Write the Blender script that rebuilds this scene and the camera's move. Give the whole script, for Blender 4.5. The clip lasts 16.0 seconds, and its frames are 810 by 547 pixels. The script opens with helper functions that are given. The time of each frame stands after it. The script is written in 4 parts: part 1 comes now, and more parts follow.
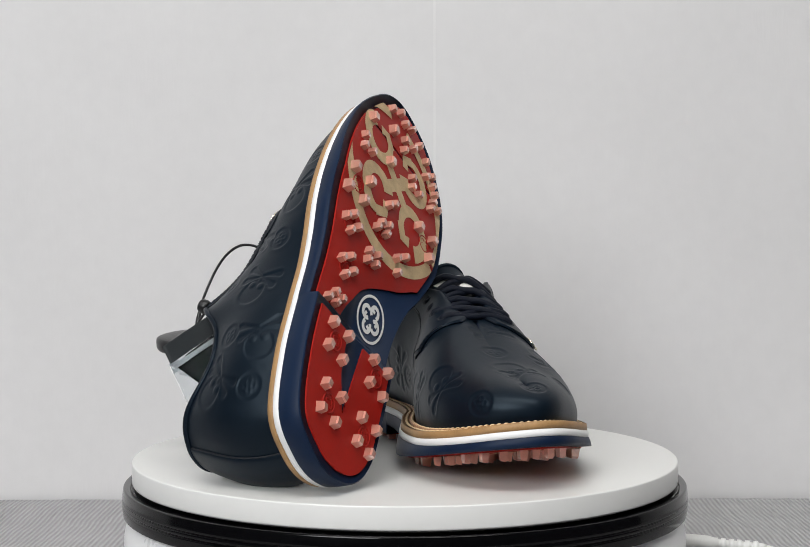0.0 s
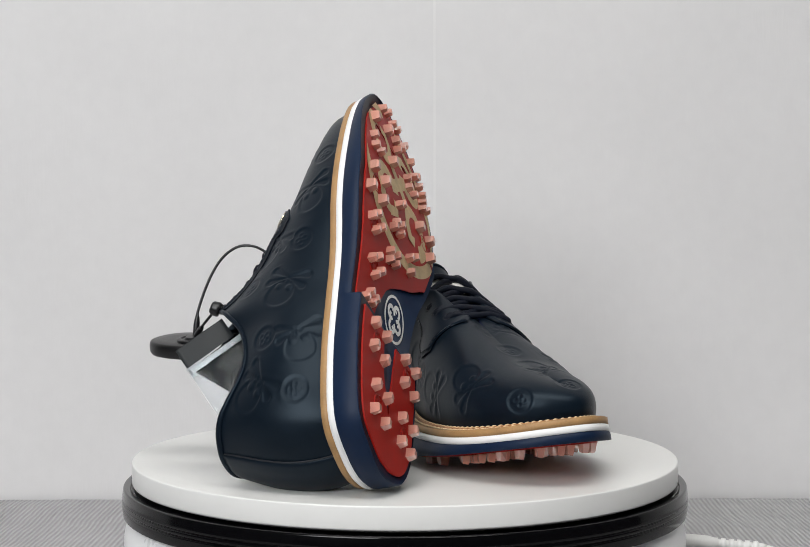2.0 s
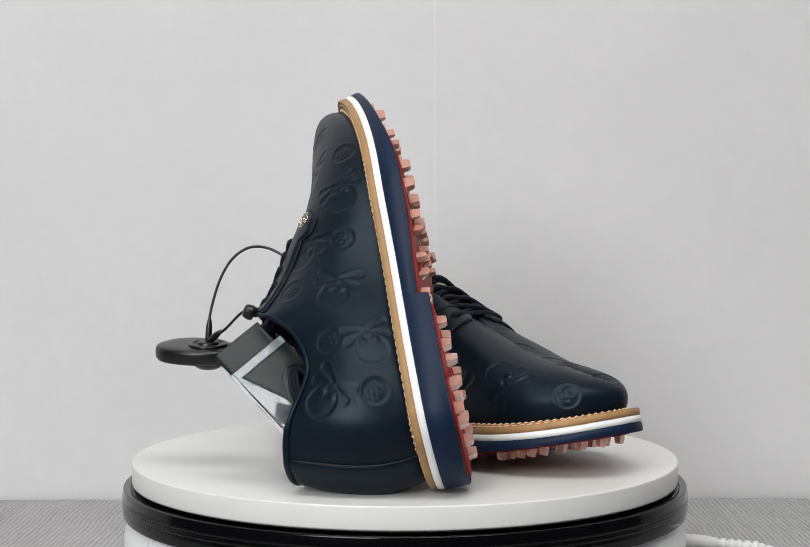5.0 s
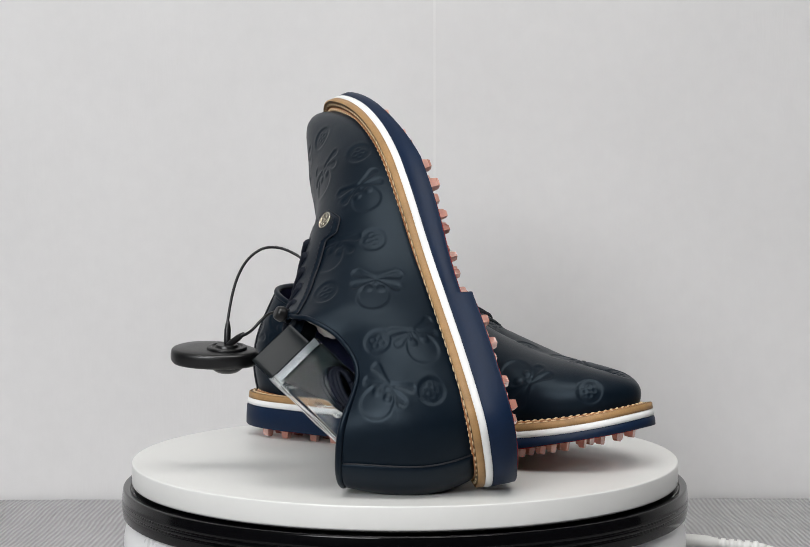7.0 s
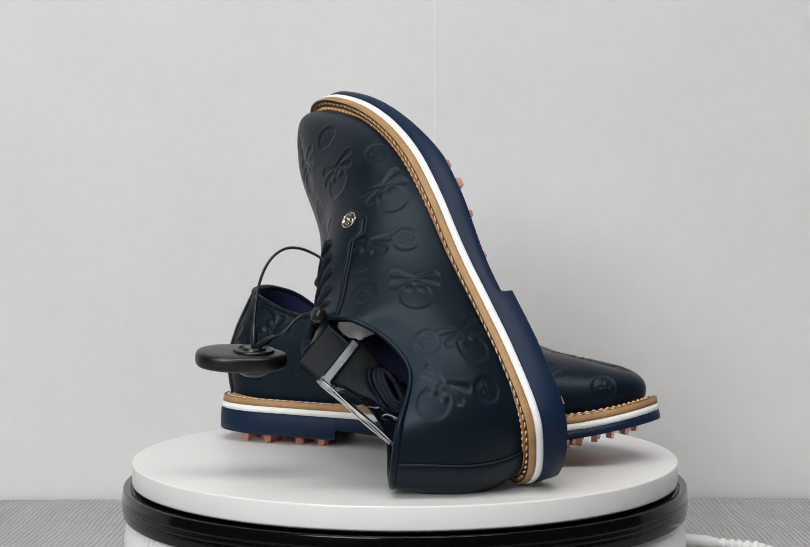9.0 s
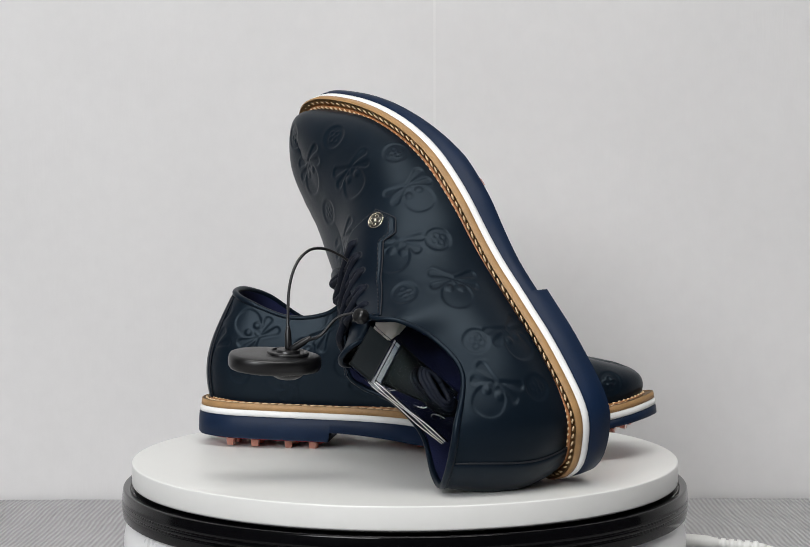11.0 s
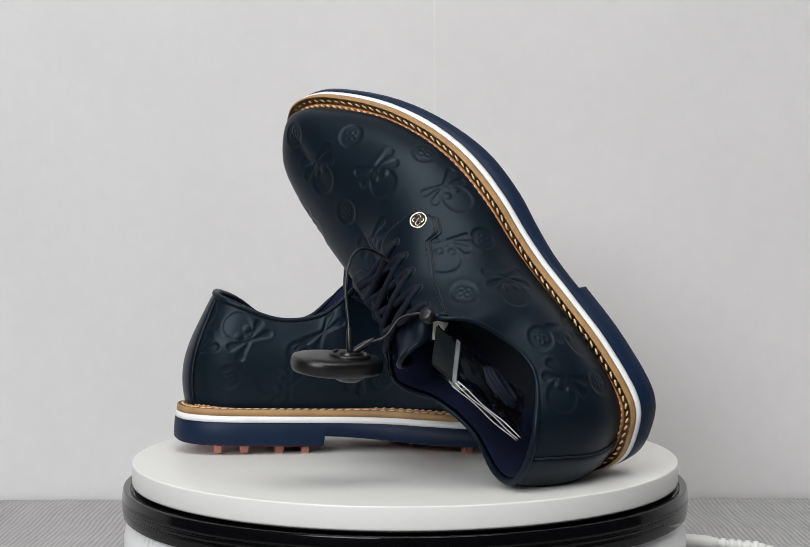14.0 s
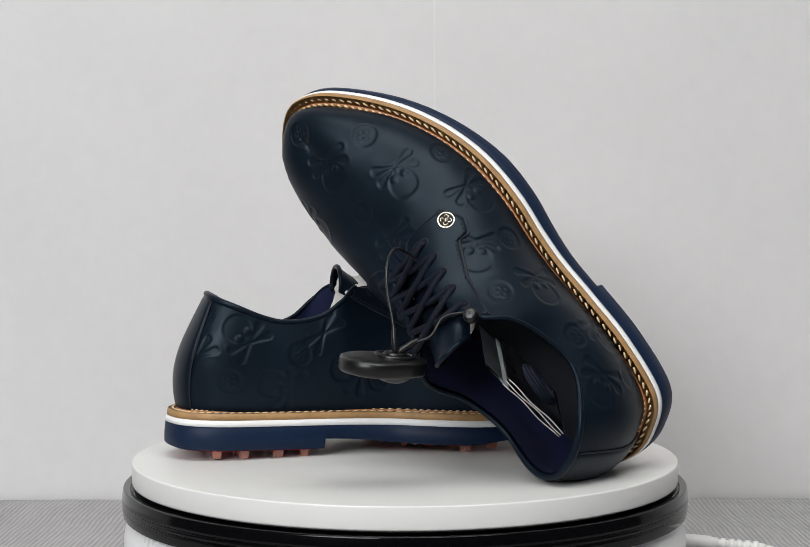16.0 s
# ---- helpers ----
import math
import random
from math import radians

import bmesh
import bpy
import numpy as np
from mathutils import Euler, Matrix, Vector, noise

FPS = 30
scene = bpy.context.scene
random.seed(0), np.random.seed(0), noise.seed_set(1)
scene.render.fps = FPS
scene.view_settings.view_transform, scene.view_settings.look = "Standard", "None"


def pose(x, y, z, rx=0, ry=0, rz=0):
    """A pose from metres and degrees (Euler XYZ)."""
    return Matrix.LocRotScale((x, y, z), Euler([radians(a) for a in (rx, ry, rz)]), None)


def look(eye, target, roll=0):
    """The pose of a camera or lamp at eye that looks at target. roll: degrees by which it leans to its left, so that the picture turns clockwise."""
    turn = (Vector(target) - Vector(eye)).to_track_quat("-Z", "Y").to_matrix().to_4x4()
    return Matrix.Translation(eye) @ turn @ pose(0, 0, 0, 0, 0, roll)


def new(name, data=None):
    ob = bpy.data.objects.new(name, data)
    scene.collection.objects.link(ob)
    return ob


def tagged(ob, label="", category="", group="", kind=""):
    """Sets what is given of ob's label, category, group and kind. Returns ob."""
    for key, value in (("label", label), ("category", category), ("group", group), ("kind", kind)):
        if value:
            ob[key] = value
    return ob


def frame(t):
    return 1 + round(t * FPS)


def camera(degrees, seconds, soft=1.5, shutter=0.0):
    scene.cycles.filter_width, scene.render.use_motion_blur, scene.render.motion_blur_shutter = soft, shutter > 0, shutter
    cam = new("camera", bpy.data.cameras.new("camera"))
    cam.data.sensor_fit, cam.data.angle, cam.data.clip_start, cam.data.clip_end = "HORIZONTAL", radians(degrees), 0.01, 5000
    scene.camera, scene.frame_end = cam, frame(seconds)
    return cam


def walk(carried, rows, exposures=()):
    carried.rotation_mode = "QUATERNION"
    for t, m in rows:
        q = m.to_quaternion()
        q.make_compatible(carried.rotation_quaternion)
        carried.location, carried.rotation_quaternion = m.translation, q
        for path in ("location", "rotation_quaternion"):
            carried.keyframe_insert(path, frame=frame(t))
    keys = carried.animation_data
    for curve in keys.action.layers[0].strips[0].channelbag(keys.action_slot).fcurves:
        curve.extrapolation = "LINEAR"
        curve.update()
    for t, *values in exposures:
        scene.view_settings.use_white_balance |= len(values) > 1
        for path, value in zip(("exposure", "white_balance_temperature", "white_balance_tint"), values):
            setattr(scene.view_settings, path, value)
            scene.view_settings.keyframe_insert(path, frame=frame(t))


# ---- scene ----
# ---------- camera: fixed, the turntable turns before it ----------
cam = camera(30.0, 16.0, soft=0.5)
EYE = Vector((0.0, -1.0094, 0.1639))
GAZE = EYE + Vector((0.00024, 0.99910, -0.04233))
CAM_POSE = look(EYE, GAZE, -0.1)
walk(cam, [(0.0, CAM_POSE), (16.0, CAM_POSE)], exposures=[(0.0, 0.0), (16.0, 0.0)])

TURN = 5.487          # degrees a second, counter-clockwise from above
MM = 0.001
TABLE_Z = -0.090
WALL_Y = 0.317

# ---------- light: two added lamps, overhead and front left, in a closed room ---
world = bpy.data.worlds.new("world")
scene.world = world
world.use_nodes = True
sky = world.node_tree.nodes.new("ShaderNodeTexSky")
sky.sky_type, sky.sun_disc, sky.sun_elevation, sky.sun_rotation = "NISHITA", False, radians(40), radians(200)
background = world.node_tree.nodes["Background"]
background.inputs["Strength"].default_value = 0.1
world.node_tree.links.new(sky.outputs[0], background.inputs["Color"])


def area_lamp(name, eye, target, sx, sy, watts, color):
    data = bpy.data.lights.new(name, "AREA")
    data.shape, data.size, data.size_y, data.energy, data.color = "RECTANGLE", sx, sy, watts, color
    ob = new(name, data)
    ob.matrix_world = look(eye, target)
    return ob


# both sources are assumed; neither a lamp nor a window is in view
area_lamp("added_overhead_light", (0.05, -0.78, 2.02), (0.05, -0.44, 0), 2.1, 1.5, 64, (1.0, 0.99, 0.97))
area_lamp("added_front_left_light", (-1.15, -2.46, 1.28), (0.0, 0.0, 0.15), 1.3, 1.05, 50, (0.97, 0.985, 1.0))


# ---------- materials ----------
def material(name, color, rough=0.5, metal=0.0, vary=0.12, scale=30.0, bump=0.0, bump_scale=400.0, spec=0.5, coat=0.0,
             rough_vary=0.08, color2=None, transmission=0.0, alpha=1.0, sub=0.0, sheen=None):
    """A principled surface with colour variation at two scales, uneven gloss and fine relief, in metres."""
    mat = bpy.data.materials.new(name)
    mat.use_nodes = True
    nt = mat.node_tree
    bsdf = nt.nodes["Principled BSDF"]
    link = nt.links.new
    coord = nt.nodes.new("ShaderNodeTexCoord")
    big = nt.nodes.new("ShaderNodeTexNoise")
    big.inputs["Scale"].default_value, big.inputs["Detail"].default_value = scale, 6.0
    link(coord.outputs["Object"], big.inputs["Vector"])
    fine = nt.nodes.new("ShaderNodeTexNoise")
    fine.inputs["Scale"].default_value, fine.inputs["Detail"].default_value = scale * 14, 3.0
    link(coord.outputs["Object"], fine.inputs["Vector"])
    mixv = nt.nodes.new("ShaderNodeMix")
    mixv.inputs[0].default_value = 0.35
    link(big.outputs["Fac"], mixv.inputs[2])
    link(fine.outputs["Fac"], mixv.inputs[3])
    ramp = nt.nodes.new("ShaderNodeMix")
    ramp.data_type = "RGBA"
    a = tuple(max(0, c * (1 - vary)) for c in color)
    b = tuple(min(1, c * (1 + vary)) for c in (color2 or color))
    ramp.inputs[6].default_value, ramp.inputs[7].default_value = (*a, 1), (*b, 1)
    spread = nt.nodes.new("ShaderNodeMapRange")
    spread.inputs["From Min"].default_value, spread.inputs["From Max"].default_value = 0.3, 0.7
    link(mixv.outputs[0], spread.inputs["Value"])
    link(spread.outputs[0], ramp.inputs[0])
    link(ramp.outputs[2], bsdf.inputs["Base Color"])
    rmap = nt.nodes.new("ShaderNodeMapRange")
    rmap.inputs["To Min"].default_value, rmap.inputs["To Max"].default_value = max(0.02, rough - rough_vary), min(1, rough + rough_vary)
    link(mixv.outputs[0], rmap.inputs["Value"])
    link(rmap.outputs[0], bsdf.inputs["Roughness"])
    bsdf.inputs["Metallic"].default_value = metal
    bsdf.inputs["Specular IOR Level"].default_value = spec
    bsdf.inputs["Coat Weight"].default_value = coat
    if sheen:
        bsdf.inputs["Specular Tint"].default_value = (*sheen, 1)
    bsdf.inputs["Transmission Weight"].default_value = transmission
    bsdf.inputs["Alpha"].default_value = alpha
    if sub:
        bsdf.inputs["Subsurface Weight"].default_value = sub
        bsdf.inputs["Subsurface Radius"].default_value = (0.004, 0.002, 0.0015)
        bsdf.inputs["Subsurface Scale"].default_value = 1.0
    if bump:
        grain = nt.nodes.new("ShaderNodeTexNoise")
        grain.inputs["Scale"].default_value, grain.inputs["Detail"].default_value = bump_scale, 4.0
        link(coord.outputs["Object"], grain.inputs["Vector"])
        bn = nt.nodes.new("ShaderNodeBump")
        bn.inputs["Strength"].default_value, bn.inputs["Distance"].default_value = bump, 0.0006
        link(grain.outputs["Fac"], bn.inputs["Height"])
        link(bn.outputs[0], bsdf.inputs["Normal"])
    return mat


M_LEATHER = material("navy_leather", (0.0030, 0.0066, 0.0120), 0.40, vary=0.2, scale=25, bump=0.10, bump_scale=1500, spec=0.22, sheen=(0.68, 0.86, 1.0))
M_SMOOTH = material("smooth_navy_leather", (0.0030, 0.0064, 0.0122), 0.37, vary=0.15, scale=30, bump=0.08, bump_scale=1800, spec=0.20, sheen=(0.68, 0.86, 1.0))
M_LINING = material("navy_lining", (0.008, 0.013, 0.060), 0.85, vary=0.2, scale=60, bump=0.5, bump_scale=900)
M_NAVY = material("navy_rubber", (0.0029, 0.0125, 0.038), 0.5, vary=0.16, scale=40, bump=0.10, bump_scale=900, spec=0.22)
M_WHITE = material("white_foam", (0.80, 0.80, 0.79), 0.6, vary=0.03, scale=60)
M_TAN = material("tan_welt", (0.35, 0.20, 0.08), 0.55, vary=0.25, scale=90, bump=0.2, bump_scale=700)
M_RED = material("red_rubber", (0.33, 0.011, 0.006), 0.55, vary=0.14, scale=50, bump=0.05, spec=0.22)
M_PLATTER = material("white_plastic", (0.71, 0.71, 0.69), 0.35, vary=0.015, scale=12, rough_vary=0.05)
M_BLACK = material("black_gloss_plastic", (0.002, 0.002, 0.0025), 0.12, vary=0.2, scale=20, rough_vary=0.06, spec=0.22)
M_WALL = material("wallpaper", (0.66, 0.65, 0.648), 0.85, vary=0.04, scale=5, bump=0.12, bump_scale=700)
M_TABLE = material("grey_cloth", (0.40, 0.395, 0.40), 0.8, vary=0.08, scale=30)


def ribbed(mat, period, depth):
    """Fine wavy ribs that run away from the viewer, as relief and as slightly paler crests."""
    nt = mat.node_tree
    bsdf = nt.nodes["Principled BSDF"]
    coord = nt.nodes.new("ShaderNodeTexCoord")
    wave = nt.nodes.new("ShaderNodeTexWave")
    wave.bands_direction = "X"
    wave.inputs["Scale"].default_value = 0.314 / period
    wave.inputs["Distortion"].default_value, wave.inputs["Detail"].default_value, wave.inputs["Detail Scale"].default_value = 7.0, 3.0, 0.12
    nt.links.new(coord.outputs["Object"], wave.inputs["Vector"])
    bn = nt.nodes.new("ShaderNodeBump")
    bn.inputs["Strength"].default_value, bn.inputs["Distance"].default_value = 1.0, depth
    nt.links.new(wave.outputs["Fac"], bn.inputs["Height"])
    nt.links.new(bn.outputs[0], bsdf.inputs["Normal"])
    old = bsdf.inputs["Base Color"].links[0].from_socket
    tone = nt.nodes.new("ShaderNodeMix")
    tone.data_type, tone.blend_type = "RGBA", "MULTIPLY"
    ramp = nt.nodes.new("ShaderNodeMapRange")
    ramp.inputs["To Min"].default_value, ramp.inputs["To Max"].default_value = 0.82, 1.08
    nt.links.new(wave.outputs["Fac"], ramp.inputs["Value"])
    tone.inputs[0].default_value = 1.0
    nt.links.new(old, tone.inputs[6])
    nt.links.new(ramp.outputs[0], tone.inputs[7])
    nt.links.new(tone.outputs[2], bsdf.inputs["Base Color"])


def woven(mat):
    """The wallpaper's fine upright threads and faint larger blotches."""
    nt = mat.node_tree
    bsdf = nt.nodes["Principled BSDF"]
    coord = nt.nodes.new("ShaderNodeTexCoord")
    bumps = bsdf.inputs["Normal"].links[0].from_node
    squash = nt.nodes.new("ShaderNodeMapping")
    squash.inputs["Scale"].default_value = (1.0, 1.0, 0.12)
    threads = nt.nodes.new("ShaderNodeTexNoise")
    threads.inputs["Scale"].default_value, threads.inputs["Detail"].default_value = 420.0, 3.0
    nt.links.new(coord.outputs["Object"], squash.inputs["Vector"])
    nt.links.new(squash.outputs[0], threads.inputs["Vector"])
    nt.links.new(threads.outputs["Fac"], bumps.inputs["Height"])
    bumps.inputs["Strength"].default_value, bumps.inputs["Distance"].default_value = 0.22, 0.0005


woven(M_WALL)
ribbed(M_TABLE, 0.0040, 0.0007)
M_HOUSING = material("white_gloss_plastic", (0.78, 0.78, 0.78), 0.3, vary=0.015, scale=12)
M_PLUG = material("white_pvc", (0.72, 0.72, 0.70), 0.45, vary=0.03, scale=40)
M_LACE = material("navy_lace", (0.0028, 0.005, 0.012), 0.6, vary=0.3, scale=200, bump=0.6, bump_scale=2500, spec=0.2)
M_STITCH = material("cream_thread", (0.72, 0.54, 0.32), 0.7, vary=0.2, scale=300)
M_DARKSTITCH = material("navy_thread", (0.004, 0.006, 0.011), 0.65, vary=0.2, scale=300)
M_COPPER = material("brown_welt_rib", (0.33, 0.135, 0.045), 0.5, vary=0.3, scale=150, bump=0.3, bump_scale=900)
M_STUD = material("clear_pink_rubber", (0.72, 0.32, 0.23), 0.40, vary=0.14, scale=80, transmission=0.5, spec=0.12)
M_PRINT = material("beige_print", (0.52, 0.38, 0.22), 0.65, vary=0.22, scale=120, spec=0.2)
M_LOGO = material("white_print", (0.78, 0.78, 0.75), 0.5, vary=0.04, scale=100)
M_METAL = material("pale_gold_metal", (0.80, 0.74, 0.60), 0.22, metal=1.0, vary=0.06, scale=200)
M_DARK = material("black_enamel", (0.006, 0.006, 0.008), 0.3, vary=0.2, scale=100)
M_TAG = material("matt_black_plastic", (0.003, 0.003, 0.0035), 0.34, vary=0.2, scale=40, bump=0.1, bump_scale=1500)
M_WIRE = material("black_cable", (0.005, 0.005, 0.006), 0.35, vary=0.2, scale=100)
M_CLEAR = material("clear_film", (0.95, 0.97, 0.98), 0.05, vary=0.01, scale=60, transmission=1.0, bump=0.015, bump_scale=60, spec=0.25)
M_CLEAR.node_tree.nodes["Principled BSDF"].inputs["IOR"].default_value = 1.14
M_BAND = material("milky_film", (0.52, 0.56, 0.58), 0.3, vary=0.1, scale=100, transmission=0.55)
M_CARD = material("black_card", (0.010, 0.013, 0.015), 0.42, vary=0.15, scale=60, spec=0.3)
M_INSERT = material("grey_card", (0.016, 0.020, 0.021), 0.6, vary=0.2, scale=60, spec=0.12)
M_EDGE_HIGHLIGHT = material("white_edge_and_highlight", (0.75, 0.75, 0.74), 0.6, vary=0.05, scale=60)
M_TISSUE = material("white_tissue", (0.72, 0.70, 0.66), 0.85, vary=0.08, scale=80, bump=0.8, bump_scale=220)
M_INSOLE = material("dark_insole", (0.008, 0.010, 0.016), 0.8, vary=0.2, scale=60)
# kept dark so the added unseen room hardly reflects in the leather; also the table
M_PAINT = material("dark_grey_paint", (0.045, 0.045, 0.048), 0.8, vary=0.05, scale=2)
M_JOINT = material("joint_lit_edge", (0.70, 0.69, 0.685), 0.8, vary=0.02, scale=20)


# ---------- mesh helpers ----------
def mesh_ob(name, verts, faces, mat, parent=None, label="", smooth=True, mats=None, index=None):
    me = bpy.data.meshes.new(name)
    me.from_pydata([tuple(map(float, v)) for v in verts], [], [tuple(map(int, f)) for f in faces])
    for m in (mats or [mat]):
        me.materials.append(m)
    if index is not None:
        me.polygons.foreach_set("material_index", index)
    me.polygons.foreach_set("use_smooth", [smooth] * len(me.polygons))
    me.update()
    ob = new(name, me)
    if parent is not None:
        ob.parent = parent
    if label:
        tagged(ob, label)
    return ob


def part(name, bm, mat, parent=None, label="", smooth=False):
    me = bpy.data.meshes.new(name)
    bmesh.ops.recalc_face_normals(bm, faces=bm.faces)
    bm.to_mesh(me)
    bm.free()
    me.materials.append(mat)
    me.polygons.foreach_set("use_smooth", [smooth] * len(me.polygons))
    ob = new(name, me)
    if parent is not None:
        ob.parent = parent
    if label:
        tagged(ob, label)
    return ob


def thing(name, label, category, group=""):
    return tagged(new(name), label, category, group)


def box_bm(x0, y0, z0, x1, y1, z1, bevel=0.0):
    bm = bmesh.new()
    bmesh.ops.create_cube(bm, size=1)
    for v in bm.verts:
        v.co = Vector((x0 if v.co.x < 0 else x1, y0 if v.co.y < 0 else y1, z0 if v.co.z < 0 else z1))
    if bevel:
        bmesh.ops.bevel(bm, geom=bm.edges[:], offset=bevel, segments=2, affect="EDGES", profile=0.5)
    return bm


def lathe(profile, n=128):
    """Turn (radius, z) pairs about z; a closed profile."""
    verts, faces = [], []
    m = len(profile)
    for i in range(n):
        a = 2 * math.pi * i / n
        verts += [(r * math.cos(a), r * math.sin(a), z) for r, z in profile]
    for i in range(n):
        for j in range(m):
            a, b = i * m + j, i * m + (j + 1) % m
            c, d = ((i + 1) % n) * m + (j + 1) % m, ((i + 1) % n) * m + j
            faces.append((a, d, c, b))
    return verts, faces


def rounded(points, r, seg=4):
    """Round the corners of a closed (radius, z) profile."""
    out = []
    n = len(points)
    for i in range(n):
        p, a, b = Vector(points[i]), Vector(points[i - 1]), Vector(points[(i + 1) % n])
        ra = min(r, (a - p).length * 0.45)
        rb = min(r, (b - p).length * 0.45)
        s, e = p + (a - p).normalized() * ra, p + (b - p).normalized() * rb
        for k in range(seg + 1):
            t = k / seg
            out.append(tuple(s * (1 - t) ** 2 + p * 2 * t * (1 - t) + e * t * t))
    return out


def tube(points, radius, seg=10, taper=None, closed=False):
    """Sweep a round section along a smooth line through the points."""
    pts = [Vector(p) for p in points]
    verts, faces = [], []
    n = len(pts)
    side = None
    for i, p in enumerate(pts):
        d = (pts[min(i + 1, n - 1)] - pts[max(i - 1, 0)]).normalized()
        if side is None:
            side = d.orthogonal().normalized()
        side = (side - d * side.dot(d)).normalized()
        up = d.cross(side)
        r = radius * (taper[i] if taper else 1)
        verts += [p + (side * math.cos(2 * math.pi * k / seg) + up * math.sin(2 * math.pi * k / seg)) * r for k in range(seg)]
    for i in range(n - 1):
        for k in range(seg):
            a, b = i * seg + k, i * seg + (k + 1) % seg
            faces.append((a, b, b + seg, a + seg))
    faces.append(tuple(range(seg))[::-1])
    faces.append(tuple((n - 1) * seg + k for k in range(seg)))
    return verts, faces


def smooth_line(points, per=8, closed=False):
    """Catmull-Rom through points."""
    p = np.array(points, float)
    n = len(p)
    out = []
    for i in range(n if closed else n - 1):
        if closed:
            a, b, c, d = p[(i - 1) % n], p[i], p[(i + 1) % n], p[(i + 2) % n]
        else:
            a, b, c, d = p[max(i - 1, 0)], p[i], p[i + 1], p[min(i + 2, n - 1)]
        for k in range(per):
            t = k / per
            out.append(0.5 * (2 * b + (c - a) * t + (2 * a - 5 * b + 4 * c - d) * t * t + (3 * b - a - 3 * c + d) * t ** 3))
    if not closed:
        out.append(p[-1])
    return np.array(out)


def grid_faces(rows, cols, wrap=True, flip=False):
    i, j = np.meshgrid(np.arange(rows - 1), np.arange(cols if wrap else cols - 1), indexing="ij")
    a = (i * cols + j).ravel()
    b = (i * cols + (j + 1) % cols).ravel()
    f = np.stack([a, b, b + cols, a + cols], 1)
    return f[:, ::-1] if flip else f


MOVING = []            # (thing or turning part, pose at eight seconds)


def turning(ob, m):
    MOVING.append((ob, m))
    return ob


# ---------- the room ----------
def room():
    wall = tagged(new("wall_north"), "off-white textured wallpaper wall with one vertical joint", "wall", kind="structure")
    seam_x = 0.0262
    part("wallpaper_strip", box_bm(-2.0, WALL_Y, -0.9, seam_x, WALL_Y + 0.1, 2.05), M_WALL, wall)
    part("wallpaper_strip", box_bm(seam_x + 0.0006, WALL_Y + 0.0006, -0.9, 2.0, WALL_Y + 0.1, 2.05), M_WALL, wall)
    # light caught on the joint's edge, put in as a paler strip
    joint = box_bm(seam_x - 0.0008, WALL_Y - 0.0004, TABLE_Z + 0.001, seam_x + 0.0012, WALL_Y + 0.01, 2.04)
    part("joint", joint, M_JOINT, wall, "wallpaper joint with its lit edge painted pale")
    # unseen enclosure, added to hold back stray light and reflections
    for name, b in (("wall_west", (-2.1, -2.6, -0.9, -2.0, WALL_Y + 0.1, 2.05)), ("wall_east", (2.0, -2.6, -0.9, 2.1, WALL_Y + 0.1, 2.05)),
                    ("ceiling", (-2.1, -2.6, 2.05, 2.1, WALL_Y + 0.1, 2.15)), ("floor", (-2.1, -2.6, -1.0, 2.1, WALL_Y + 0.1, -0.9))):
        tagged(part(name, box_bm(*b), M_PAINT), "added unseen dark grey " + name.split("_")[0], name.split("_")[0], kind="structure")
    # unseen too: added behind the camera, open behind the front-left lamp
    south = tagged(new("wall_south"), "added unseen dark grey wall with an opening behind the lamp", "wall", kind="structure")
    for b in ((-2.0, -2.6, -0.9, -1.86, -2.5, 2.05), (-0.44, -2.6, -0.9, 2.0, -2.5, 2.05),
              (-1.86, -2.6, -0.9, -0.44, -2.5, 0.72), (-1.86, -2.6, 1.84, -0.44, -2.5, 2.05)):
        part("wall_panel", box_bm(*b), M_PAINT, south)
    table = thing("table", "plain grey table pushed against the wall", "table")
    part("tabletop", box_bm(-0.9, -0.75, TABLE_Z - 0.032, 0.9, WALL_Y - 0.004, TABLE_Z - 0.002, 0.002), M_PAINT, table)
    for x, y in ((-0.84, -0.69), (0.78, -0.69), (-0.84, WALL_Y - 0.10), (0.78, WALL_Y - 0.10)):
        part("leg", box_bm(x, y, -0.9, x + 0.06, y + 0.06, TABLE_Z - 0.032, 0.002), M_PAINT, table)
    # the cloth, with a slightly uneven frayed edge along the wall
    nx, ny = 240, 12
    verts, faces = [], []
    rnd = random.Random(4)
    for i in range(nx + 1):
        x = -0.9 + 1.8 * i / nx
        edge = WALL_Y - 0.004 - 0.0016 * rnd.random()
        for j in range(ny + 1):
            y = -0.75 + (edge + 0.75) * j / ny
            verts.append((x, y, TABLE_Z - 0.001 + 0.0006 * noise.noise(Vector((x * 6, y * 6, 0)))))
    faces = [tuple(f) for f in grid_faces(nx + 1, ny + 1, False, True)]
    k = len(verts)
    verts += [(x, y, z - 0.0009) for x, y, z in verts]
    faces += [tuple(i + k for i in f[::-1]) for f in faces]
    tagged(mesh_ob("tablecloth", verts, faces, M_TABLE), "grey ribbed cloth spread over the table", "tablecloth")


room()


